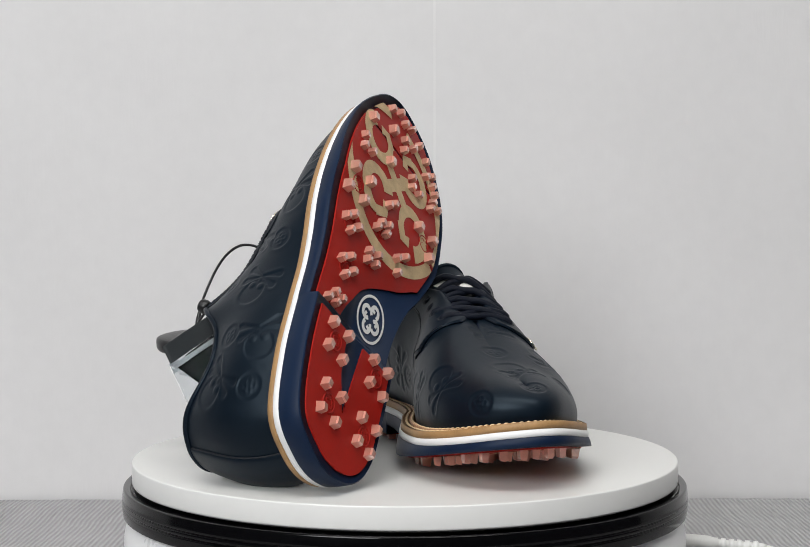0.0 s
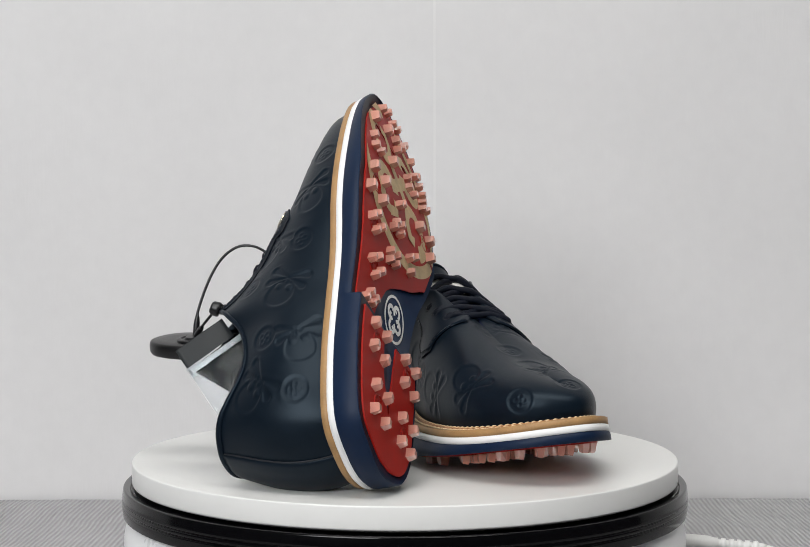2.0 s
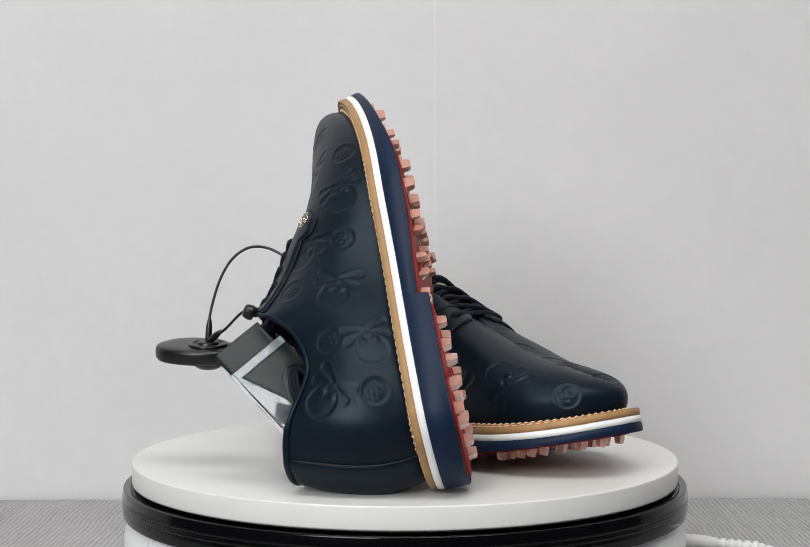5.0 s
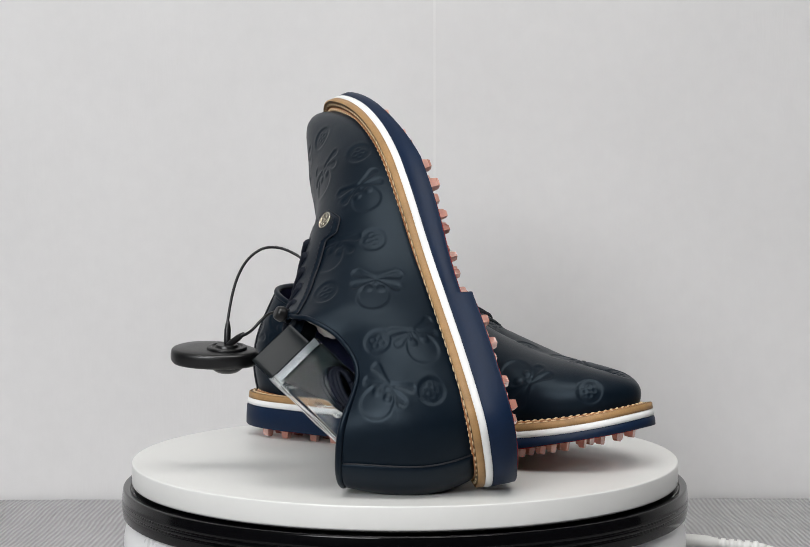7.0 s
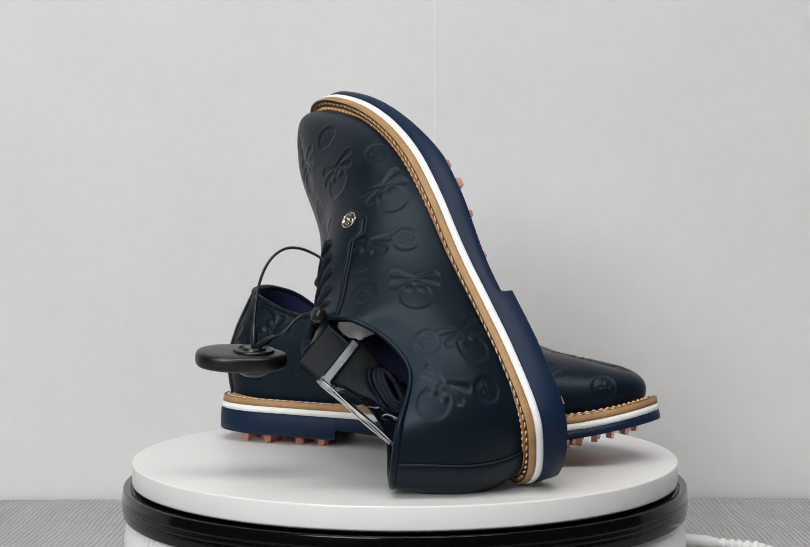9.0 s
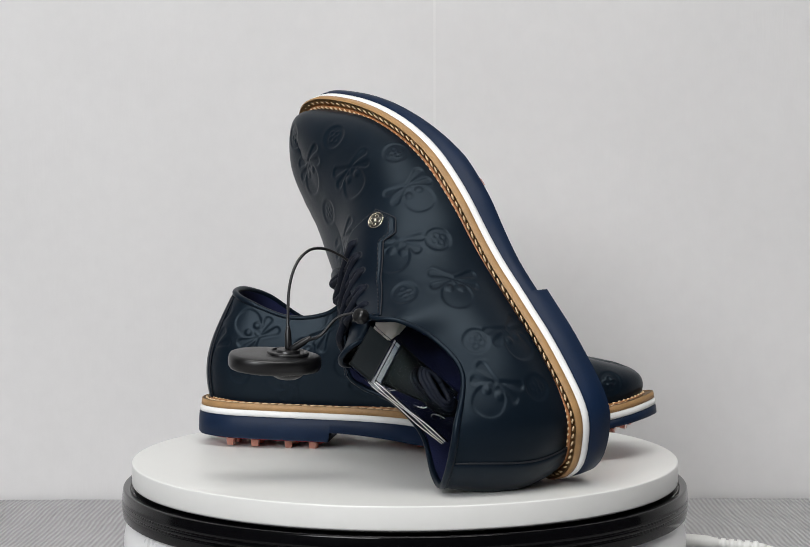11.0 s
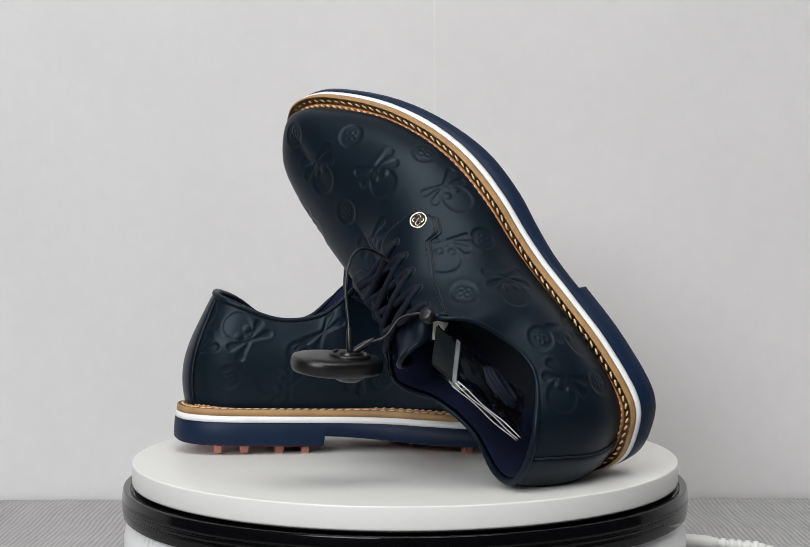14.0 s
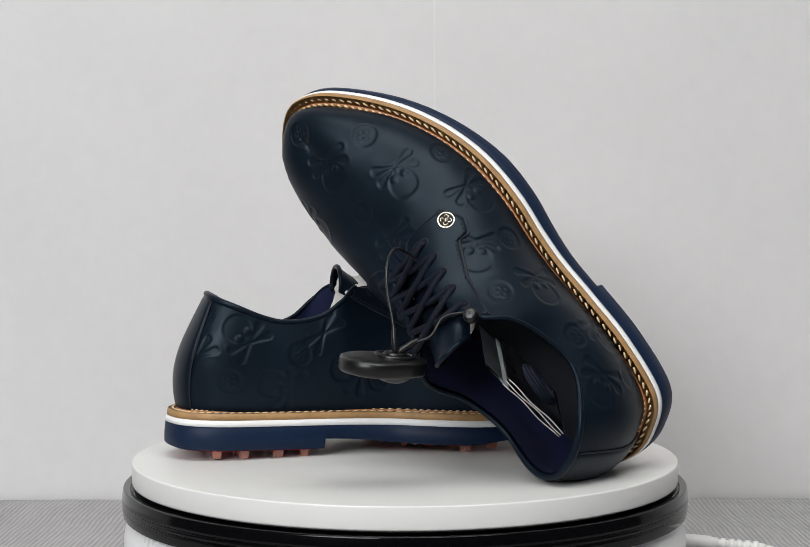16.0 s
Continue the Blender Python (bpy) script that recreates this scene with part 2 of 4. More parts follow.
# ---------- the turntable ----------
def turntable():
    base = thing("turntable", "white motorised turntable with a glossy black ring", "turntable")
    v, f = lathe(rounded([(0.0, -0.0185), (0.1795, -0.0185), (0.1812, -0.0162), (0.1862, -0.0158), (0.1872, -0.0232), (0.1861, -0.0239), (0.1872, -0.0246),
                          (0.1872, -0.0266), (0.1861, -0.0273), (0.1872, -0.0280), (0.1864, -0.0345), (0.0, -0.0345)], 0.0012), 192)
    mesh_ob("ring", v, f, M_BLACK, base, "glossy black plastic ring with two grooves")
    v, f = lathe(rounded([(0.0, -0.0347), (0.182, -0.0347), (0.1858, -0.046), (0.187, TABLE_Z + 0.001), (0.0, TABLE_Z + 0.001)], 0.004), 160)
    mesh_ob("housing", v, f, M_HOUSING, base, "white plastic housing")
    part("socket", box_bm(0.1400, -0.1195, -0.0480, 0.1460, -0.1100, -0.0385, 0.0008), M_BLACK, base, "black socket recess")
    v, f = lathe(rounded([(0.0, 0.0), (0.1806, 0.0), (0.1806, -0.0138), (0.175, -0.0160), (0.0, -0.0160)], 0.0011), 192)
    plate = mesh_ob("platter", v, f, M_PLATTER, base, "round matt white platter")
    MOVING.append((plate, pose(0, 0, 0)))
    # the power plug in the side of the base, with its lead across the table
    lead = thing("power_cable", "white plug and cable running from the turntable base", "cable")
    z = -0.0645
    prof = [(0.0, 0.0), (0.0052, 0.0), (0.0056, 0.003), (0.0056, 0.030), (0.0049, 0.033)]
    for k in range(6):
        prof += [(0.0046, 0.0335 + k * 0.0055), (0.0046, 0.0365 + k * 0.0055), (0.0034, 0.0370 + k * 0.0055), (0.0034, 0.0388 + k * 0.0055)]
    prof += [(0.0028, 0.0700), (0.0, 0.0700)]
    v, f = lathe(prof, 28)
    turn_m = pose(0.1795, 0.030, z, 0, 94, -6)
    mesh_ob("plug", [turn_m @ Vector((p[0] * 0.86, p[1] * 0.86, p[2])) for p in v], f, M_PLUG, lead, "white plug with ribbed strain relief")
    end = turn_m @ Vector((0, 0, 0.068))
    run = smooth_line([end, end + Vector((0.03, -0.004, -0.006)), (0.33, 0.014, -0.076), (0.42, 0.02, -0.0866), (0.60, 0.08, -0.0872), (0.85, 0.20, -0.0872)], 10)
    v, f = tube(run, 0.0024, 10)
    mesh_ob("lead", v, f, M_PLUG, lead)


turntable()

# ---------- the shoes ----------
# rows from the heel round the outer side to the toe and back along the inner side, in millimetres:
# outsole x, y; upper's top line x, y, z; how far the section closes over the foot
LAST_OUTER = [
    (1.5, 9, 27.5, 6, 100, 0), (5, -12, 31, -9, 99, 0), (20, -33, 43, -24, 93, 0), (57, -42.5, 69, -33, 77, 0),
    (94.8, -45, 93, -35, 81, 0), (122, -46, 110, -36, 95, 0.12), (144, -49, 122, -27, 105, 0.4), (166, -53.5, 145, -9, 103, 0.75),
    (190, -55.5, 167, -3, 92.5, 0.95), (214, -54, 188, 6, 83, 1), (240, -48, 210, 9, 74.5, 1), (267, -37, 235, 12, 68.7, 1),
    (292, -21.5, 258, 14.5, 65, 1), (312.5, -3.5, 277, 15.5, 61.3, 1), (321, 15, 284, 15.5, 59, 1)]
LAST_INNER = [
    (316, 34.5, 277, 15.5, 61.3, 1), (302.5, 52, 258, 14.5, 65, 1), (277, 64.5, 235, 12, 68.7, 1), (251.5, 69, 210, 9, 74.5, 1),
    (225.6, 67.5, 188, 8, 83, 1), (196, 63, 167, 14, 92.5, 0.95), (168, 53, 146, 17, 103, 0.75), (148, 44, 124, 30, 106, 0.4),
    (125, 40, 113, 37, 98, 0.12), (101, 40, 97, 36, 87, 0), (68, 41.5, 71, 35, 84, 0), (32, 41, 42, 31.5, 93, 0), (10, 30, 29.5, 21.5, 98, 0)]
LAST = LAST_OUTER + LAST_INNER


def smooth01(t):
    t = np.clip(t, 0, 1)
    return t * t * (3 - 2 * t)


def welt_z(x):
    return 24.0 + 18.5 * np.clip((np.asarray(x, float) - 195) / 125, 0, 1.05) ** 1.9


def instep_rise(x):
    """The worn-in instep: lower on the propped shoe, fuller on the flat one."""
    x = np.asarray(x, float)
    return (3.0 - 7.0 * SQUASH) * smooth01((x - 112) / 35) * (1 - smooth01((x - 200) / 50))


def heel_breast():
    """Where the heel block ends; the bent sole of the propped shoe brings it back a little."""
    return 102.0 - 5.5 * SQUASH


def under_z(x):
    x = np.asarray(x, float)
    fore = 6.5 - 3.0 * smooth01((x - 100) / 70) + 24.5 * np.clip((x - 195) / 125, 0, 1.05) ** 1.2
    return np.where(x < heel_breast(), 0.0 + 1.5 * np.clip((10 - x) / 10, 0, 1) ** 2, fore)


N_COL = 896
PER = N_COL // 28          # columns for each row of the last


SQUASH = 0.0


def columns(n=N_COL):
    t = smooth_line(LAST, per=n // len(LAST), closed=True)
    o = t[:, :2]
    d = np.roll(o, -1, 0) - np.roll(o, 1, 0)
    d /= np.linalg.norm(d, axis=1)[:, None]
    out = np.stack([d[:, 1], -d[:, 0]], 1)
    t[:, 4] += instep_rise(t[:, 2])
    # the propped shoe's collar is pushed back and outwards by its weight
    give = SQUASH * smooth01((125 - t[:, 2]) / 60)
    side_out = smooth01((t[:, 2] - 35) / 25) * (t[:, 3] < 0)
    t[:, 2] -= 4.5 * give
    t[:, 3] -= give * np.where(t[:, 3] < 0, 2.0 + 1.0 * side_out, 2.0 + 6.0 * smooth01(t[:, 3] / 20))
    # the rows run from heel over the outer side (negative y), so outward is to the right of the way
    return o, out, t[:, 2:5], np.clip(t[:, 5], 0, 1)


def upper_grid(rows, v0=0.0, v1=1.0, swell=0.0):
    """Points of the upper: rows from the welt up, columns round the last. swell pushes the skin outwards."""
    o, out, top, close = columns()
    inset = 7.5 + np.where(o[:, 1] < top[:, 1], 0.8, 4.0) * smooth01((o[:, 0] - 110) / 80) * smooth01((310 - o[:, 0]) / 50) + 3.0 * smooth01((o[:, 0] - 260) / 50) + 1.5 * smooth01((45 - o[:, 0]) / 35)
    b2 = o - out * inset[:, None]
    base = np.column_stack([b2, welt_z(b2[:, 0]) - 1.0])
    h = (top[:, 2] - base[:, 2])[:, None]
    out3 = np.column_stack([out, np.zeros(len(out))])
    up = np.array([0, 0, 1.0])
    k = close[:, None]
    toe = smooth01((o[:, 0] - 265) / 50)[:, None]
    heel = smooth01((45 - o[:, 0]) / 35)[:, None]
    full_in = (k * (b2[:, 1] > top[:, 1])[:, None] * smooth01((o[:, 0] - 150) / 40)[:, None] * (1 - toe)) * np.minimum(1, np.abs(b2[:, 1] - top[:, 1]) / 25)[:, None]
    vamp = k * smooth01((o[:, 0] - 185) / 60)[:, None]
    p1 = base + up * h * (0.40 + 0.14 * vamp + 0.02 * k + 0.38 * toe + 0.12 * full_in) + out3 * (8.0 - 3.5 * k + 1.0 * toe + 0.5 * heel + 5.0 * full_in + 2.0 * vamp)
    flat = (base - top) * np.array([1, 1, 0])
    full = (smooth01((o[:, 0] - 12) / 40) * smooth01((125 - o[:, 0]) / 40) * (o[:, 1] < 0))[:, None]
    p1 = p1 + out3 * 2.0 * full
    p2 = (1 - k) * (top - up * h * 0.40 + out3 * (7.0 + 7.0 * heel + 3.0 * full)) + k * (top + flat * (0.38 + 0.16 * toe + 0.14 * full_in + 0.10 * vamp * (1 - toe)))
    v = np.linspace(v0, v1, rows)[:, None, None]
    g = base * (1 - v) ** 3 + 3 * p1 * v * (1 - v) ** 2 + 3 * p2 * v * v * (1 - v) + top * v ** 3
    if v1 == 1.0:
        round_ridge(g)
    if swell:
        g = g + grid_normals(g) * swell
    return g


def round_ridge(g):
    """Soften the line along the top of the vamp where its two sides meet."""
    rows = len(g)
    k = max(4, int(rows * 0.24))
    i = np.arange(10 * PER, 14 * PER + 1)
    j = (N_COL - i) % N_COL
    strip = np.concatenate([g[-k:, i], g[-k:-1, j][::-1]])
    old = strip.copy()
    for _ in range(int((rows * 0.055) ** 2) + 2):
        strip[1:-1] = 0.25 * strip[:-2] + 0.5 * strip[1:-1] + 0.25 * strip[2:]
    w = smooth01((i - 10 * PER) / PER)[None, :, None]
    strip = old * (1 - w) + strip * w
    g[-k:, i] = strip[:k]
    g[-k:, j] = strip[k - 1:][::-1]


def grid_normals(g):
    du = np.roll(g, -1, 1) - np.roll(g, 1, 1)
    dv = np.gradient(g, axis=0)
    n = np.cross(du, dv)
    n /= np.maximum(np.linalg.norm(n, axis=2), 1e-9)[:, :, None]
    return n


class Side:
    """Builds parts for a right shoe, or mirrored for a left one."""

    def __init__(self, owner, mirror):
        self.owner, self.mirror = owner, mirror

    def mesh(self, name, verts, faces, mat, label="", smooth=True, parent=None, mats=None, index=None):
        v = np.array(verts, float) * MM
        f = [tuple(q) for q in faces]
        if self.mirror:
            v = v * np.array([1, -1, 1])
            f = [q[::-1] for q in f]
        return mesh_ob(name, v, f, mat, parent or self.owner, label, smooth, mats, index)


def ring_solid(outline_hi, z_hi, outline_lo, z_lo, bulge=0.0):
    """A closed slab between two outlines: side wall with softened rims and both caps."""
    n = len(outline_hi)
    loops = []
    for k, (w, push) in enumerate(((0.0, -0.8), (0.06, 0.0), (0.5, bulge), (0.94, 0.0), (1.0, -0.8))):
        o = outline_hi * (1 - w) + outline_lo * w
        d = np.roll(o, -1, 0) - np.roll(o, 1, 0)
        d /= np.linalg.norm(d, axis=1)[:, None]
        out = np.stack([d[:, 1], -d[:, 0]], 1)
        loops.append(np.column_stack([o + out * push, z_hi * (1 - w) + z_lo * w]))
    verts = np.concatenate(loops)
    faces = [tuple(f) for f in grid_faces(len(loops), n, True, True)]
    half = n // 2
    for base, turn in ((0, 1), ((len(loops) - 1) * n, -1)):
        for i in range(half):
            q = [base + i, base + i + 1, base + (n - i - 1) % n, base + (n - i) % n]
            q = list(dict.fromkeys(q))
            if len(q) >= 3:
                faces.append(tuple(q[::-1] if turn > 0 else q))
    return verts, faces


def outline_sides(inset):
    """Outer and inner edge of the outsole as functions of x, drawn in by inset."""
    o, out, _, _ = columns()
    p = o - out * inset
    half = len(p) // 2
    lo, hi = p[:half + 1], np.concatenate([p[half:], p[:1]])
    lo, hi = lo[np.argsort(lo[:, 0])], hi[np.argsort(hi[:, 0])]
    return (lambda x: np.interp(x, lo[:, 0], lo[:, 1])), (lambda x: np.interp(x, hi[:, 0], hi[:, 1])), p[:, 0].min(), p[:, 0].max()


def pad_mesh(xs, lo, hi, proud, ny=14):
    """A thin rubber pad under the sole between the edges lo(x) and hi(x)."""
    verts, faces = [], []
    for x in xs:
        a, b = lo(x), hi(x)
        for w in np.linspace(0, 1, ny):
            verts.append((x, a + (b - a) * w, under_z(x) - proud))
    nx = len(xs)
    faces += [tuple(f) for f in grid_faces(nx, ny, False, False)]
    rim = [i * ny for i in range(nx)] + [(nx - 1) * ny + j for j in range(1, ny)] + [i * ny + ny - 1 for i in range(nx - 2, -1, -1)] + [j for j in range(ny - 2, 0, -1)]
    # the edge has its own points, so that it stays crisp
    start, m = len(verts), len(rim)
    edge = [verts[i] for i in rim]
    verts += edge + [(x, y, under_z(x) + 0.6) for x, y, _ in edge]
    for k in range(m):
        faces.append((start + k, start + (k + 1) % m, start + m + (k + 1) % m, start + m + k))
    return verts, faces


def ribbon(path, width, lift, keep=None):
    """A flat printed stroke on the underside along a line in x, y."""
    p = np.array(path, float)
    d = np.gradient(p, axis=0)
    d /= np.maximum(np.linalg.norm(d, axis=1), 1e-6)[:, None]
    n = np.stack([-d[:, 1], d[:, 0]], 1)
    w = np.full(len(p), width) if np.isscalar(width) else np.array(width)
    verts, faces = [], []
    for q, m, k in zip(p, n, w):
        for s in (-0.5, 0.5):
            x, y = q + m * k * s
            if keep:
                y = min(max(y, keep[0](x) + 0.5), keep[1](x) - 0.5)
            verts.append((x, y, under_z(x) - lift))
    for i in range(len(p) - 1):
        faces.append((2 * i, 2 * i + 1, 2 * i + 3, 2 * i + 2))
    return verts, faces


def arc(cx, cy, rx, ry, a0, a1, n=24, tilt=0.0):
    t = np.radians(np.linspace(a0, a1, n))
    x, y = rx * np.cos(t), ry * np.sin(t)
    c, s = math.cos(radians(tilt)), math.sin(radians(tilt))
    return np.stack([cx + x * c - y * s, cy + x * s + y * c], 1)


def merged(pieces):
    verts, faces = [], []
    for v, f in pieces:
        k = len(verts)
        verts += [tuple(p) for p in v]
        faces += [tuple(i + k for i in q) for q in f]
    return verts, faces


def block(x, y, z, size, height, turn):
    """A tapered rubber stud that hangs from z down, its end slanted."""
    c, s = math.cos(turn), math.sin(turn)
    verts = []
    for k, (zz, w) in enumerate(((z + 1.0, 1.05), (z - height * 0.75, 0.84), (z - height, 0.70))):
        for i, (px, py) in enumerate(((-1, -0.9), (1, -0.9), (0.85, 0.9), (-0.85, 0.9))):
            dx, dy = px * size * 0.5 * w, py * size * 0.5 * w
            verts.append((x + dx * c - dy * s, y + dx * s + dy * c, zz - (0.6 if k and i < 2 else 0.0)))
    faces = [(3, 2, 1, 0), (8, 9, 10, 11)]
    for k in range(2):
        for i in range(4):
            a, b = k * 4 + i, k * 4 + (i + 1) % 4
            faces.append((a, b, b + 4, a + 4))
    return verts, faces


STUDS_FRONT = [(262, -28), (296, -4), (303, 7), (300, 22), (293, 32), (275, -2), (297, 13), (236, -36), (226, -36), (280, 13), (269, 12),
               (282, 24), (285, 41), (277, 49), (270, 41), (228, -27), (240, -5), (262, 53), (251, 23), (242, 23), (243, 32), (253, 51), (244, 48), (250, 57), (268, 50)]
STUDS_BACK = [(199, -43), (181, -45), (201, -26), (183, -28), (161, -39), (167, -33), (155, -32), (162, -26), (183, -6), (177, -9), (186, 1), (179, 1),
              (201, -3), (207, 3), (214, 34), (216, 52), (198, 49), (172, 17), (179, 25), (163, 21), (134, -31), (140, -24), (126, -24), (133, -18),
              (156, -10), (150, -9), (159, -1), (152, -1), (110, -27), (110, -20), (103, -32), (104, -24)]
BIG_STUDS = {(199, -43), (181, -45), (201, -26), (183, -28), (214, 34), (216, 52), (198, 49), (262, -28), (275, -2), (240, -5)}
HEEL_RINGS = [(77, -20), (38, -12), (81, 24), (40, 26)]
RINGS = HEEL_RINGS + [(192, -35), (155, -5), (181, -2), (161, -32), (133, -24), (208, 44)]


def sole(side):
    o, out, _, _ = columns()
    x = o[:, 0]
    zt = welt_z(x)
    tan_lo, white_lo = zt - 4.4, zt - 8.6
    welt = side.mesh("welt", *ring_solid(o - out * 1.8, zt, o - out * 1.2, tan_lo), M_TAN, "tan leather welt with cream stitching")
    side.mesh("midsole", *ring_solid(o - out * 1.0, tan_lo, o - out * 0.4, white_lo, 0.3), M_WHITE, "white foam midsole stripe")
    outsole = side.mesh("outsole", *ring_solid(o - out * 0.2, white_lo, o + out * (0.2 + 1.6 * smooth01((x - 110) / 80) - 1.0 * smooth01((x - 250) / 60))[:, None], under_z(x), 0.2), M_NAVY, "navy rubber outsole with stepped heel")
    # stitches along the welt
    step = np.linalg.norm(np.roll(o, -1, 0) - o, axis=1)
    run = np.concatenate([[0], np.cumsum(step)])
    for row, (inset, length, gap, lift) in enumerate(((5.0, 4.1, 5.6, -0.08), (8.6, 3.5, 5.0, 0.75))):
        pieces = []
        path = o - out * inset
        path3 = np.column_stack([path, welt_z(path[:, 0]) + lift])
        total = run[-1]
        for k in range(int(total / gap)):
            s0 = k * gap + (gap / 2 if row else 0)
            pts = []
            for w in (0, 0.25, 0.5, 0.75, 1.0):
                ss = (s0 + length * w) % total
                q = np.array([np.interp(ss, run[:-1], path3[:, i]) for i in range(3)])
                nn = np.array([np.interp(ss, run[:-1], out[:, i]) for i in range(2)])
                q[:2] += nn * (0.7 * (w - 0.5) * 2)
                q[2] += (0.12 + 0.43 * row) * math.sin(math.pi * w) - 0.25 * row
                pts.append(q)
            if row and pts[2][0] < 100 and side.mirror is None:
                continue
            pieces.append(tube(pts, 0.62 + 0.14 * row, 6, (0.6, 1.0, 1.1, 1.0, 0.6)))
        tagged(side.mesh("stitching", *merged(pieces), M_STITCH, "cream thread stitching", parent=welt), kind="stuff")
    # the ribbed strip where the upper meets the welt
    p = o - out * 8.4
    rib = np.column_stack([p, welt_z(p[:, 0]) - 0.2])
    v, f = tube(np.concatenate([rib[::4], rib[:1]]), 1.5, 8)
    side.mesh("welt_rib", v, f, M_COPPER, "brown ribbed strip round the upper", parent=welt)
    # red pads
    lo, hi, x0, x1 = outline_sides(5.0)
    rear = lambda q: np.interp(q, [96, 110, 119, 130, 137, 146, 155, 166, 180], [-17, -13, -9, -4, 3, 16, 31, 44, 70])
    fore = np.arange(heel_breast() + 1.5, 263, 2.5)
    lo_t, hi_t, _, x1 = outline_sides(7.5)
    tip = np.concatenate([np.arange(263.6, 300, 2.5), np.linspace(300, x1 - 0.4, 14)])
    side.mesh("toe_pad", *pad_mesh(tip, lo_t, hi_t, 0.9), M_RED, "red rubber toe pad", parent=outsole)
    side.mesh("forefoot_pad", *pad_mesh(fore, lo, lambda q: min(hi(q), rear(q)), 1.1), M_RED, "red rubber forefoot pad", parent=outsole)
    back = np.concatenate([np.linspace(x0 + 0.4, 16, 12), np.arange(18, 41, 2.5)])
    side.mesh("heel_pad", *pad_mesh(back, lo, hi, 1.1), M_RED, "red rubber heel pad", parent=outsole)
    lobe = np.arange(40.5, heel_breast() - 3.5, 2.5)
    vee_lo = lambda q: np.interp(q, [40, 62, 95], [2.0, -8.0, -12.5])
    vee_hi = lambda q: np.interp(q, [40, 62, 95], [2.6, 3.6, 6.0])
    side.mesh("heel_lobe", *pad_mesh(lobe, lo, vee_lo, 1.1), M_RED, "red rubber heel lobe", parent=outsole)
    side.mesh("heel_lobe", *pad_mesh(lobe, vee_hi, hi, 1.1), M_RED, "red rubber heel lobe", parent=outsole)
    # large printed ring with four scrolls on the forefoot
    pieces = [ribbon(arc(229, 5, 63, 58, 12, 118, 40), 8.6, 1.45, (lo, hi)), ribbon(arc(229, 5, 63, 58, 122, 352, 70), 8.6, 1.45, (lo, hi))]
    for qx, qy, a in ((253, -17, 35), (252, 27, 305), (205, 29, 215), (206, -15, 125)):
        pieces.append(ribbon(arc(qx, qy, 16, 14, a + 25, a + 300, 30), np.interp(np.arange(30), [0, 8, 22, 29], [5, 9, 9, 12]), 1.5))
        c, s = math.cos(radians(a + 25)), math.sin(radians(a + 25))
        pieces.append(ribbon([(qx + 16 * c - 6 * s, qy + 14 * s + 6 * c), (qx + 16 * c + 5 * s, qy + 14 * s - 5 * c), (qx + 8 * c + 8 * s, qy + 7 * s - 8 * c)], 7.5, 1.55))
    pieces.append(ribbon([(218, -5), (229, 6), (240, 17)], 9, 1.6))
    pieces.append(ribbon([(218, 17), (229, 6), (240, -5)], 9, 1.65))
    side.mesh("sole_print", *merged(pieces), M_PRINT, "faded beige scroll print", parent=outsole)
    # white roundel on the waist of the sole
    cx, cy = 120, 13
    pieces = [ribbon(arc(cx, cy, 15.5, 13.5, 0, 360, 60), 1.8, 0.35)]
    for a in (0, 90, 180, 270):
        qx, qy = cx + 6.6 * math.cos(radians(a + 20)), cy + 6.0 * math.sin(radians(a + 20))
        pieces.append(ribbon(arc(qx, qy, 4.0, 3.7, a - 140, a + 135, 20), 2.7, 0.4))
        pieces.append(ribbon([(qx, qy), (qx + 3.0 * math.cos(radians(a - 70)), qy + 3.0 * math.sin(radians(a - 70)))], 2.2, 0.45))
    side.mesh("roundel", *merged(pieces), M_LOGO, "white printed roundel", parent=outsole)
    # small moulded rings between the studs
    for rx, ry in RINGS:
        pieces = [tube([(rx + 6 * math.cos(a), ry + 5.6 * math.sin(a), float(under_z(rx + 6 * math.cos(a))) - 1.2) for a in np.linspace(0, 2 * math.pi, 25)], 0.55, 6)]
        for a in (0.6, 2.2, 3.8, 5.4):
            qx, qy = rx + 2.2 * math.cos(a), ry + 2.2 * math.sin(a)
            pieces.append(tube([(qx + 1.5 * math.cos(b), qy + 1.5 * math.sin(b), float(under_z(qx)) - 1.2) for b in np.linspace(a - 2, a + 2, 7)], 0.4, 5))
        side.mesh("moulded_ring", *merged(pieces), M_RED, "", parent=outsole)
    rnd = random.Random(5)
    lo2, hi2, _, _ = outline_sides(5.0)
    spots = []
    for rx, ry in HEEL_RINGS:
        spots += [(rx + dx, ry + dy, 6.4, 5.2) for dx, dy in ((8, -8), (9, 8), (-8, -7), (-8.5, 8))]
    for sx, sy in STUDS_FRONT + STUDS_BACK:
        big = (sx, sy) in BIG_STUDS
        spots.append((sx, sy, 7.0 if big else 5.2, 5.8 if big else 5.2))
    for sx, sy, size, height in spots:
        sy = min(max(sy, lo2(sx) + size * 0.5), hi2(sx) - size * 0.5)
        v, f = block(sx, sy, float(under_z(sx)) - 0.8, size, height, rnd.uniform(-0.3, 0.3))
        side.mesh("stud", v, f, M_STUD, "", False, outsole)


# embossed motifs on the upper: x, y, z of the centre, turn in degrees; millimetres
SKULLS = [(70, 39, 42, 20), (118, 40, 52, 20), (208, 48, 46, 15), (165, 40, 62, 10), (246, 50, 54, 30)]
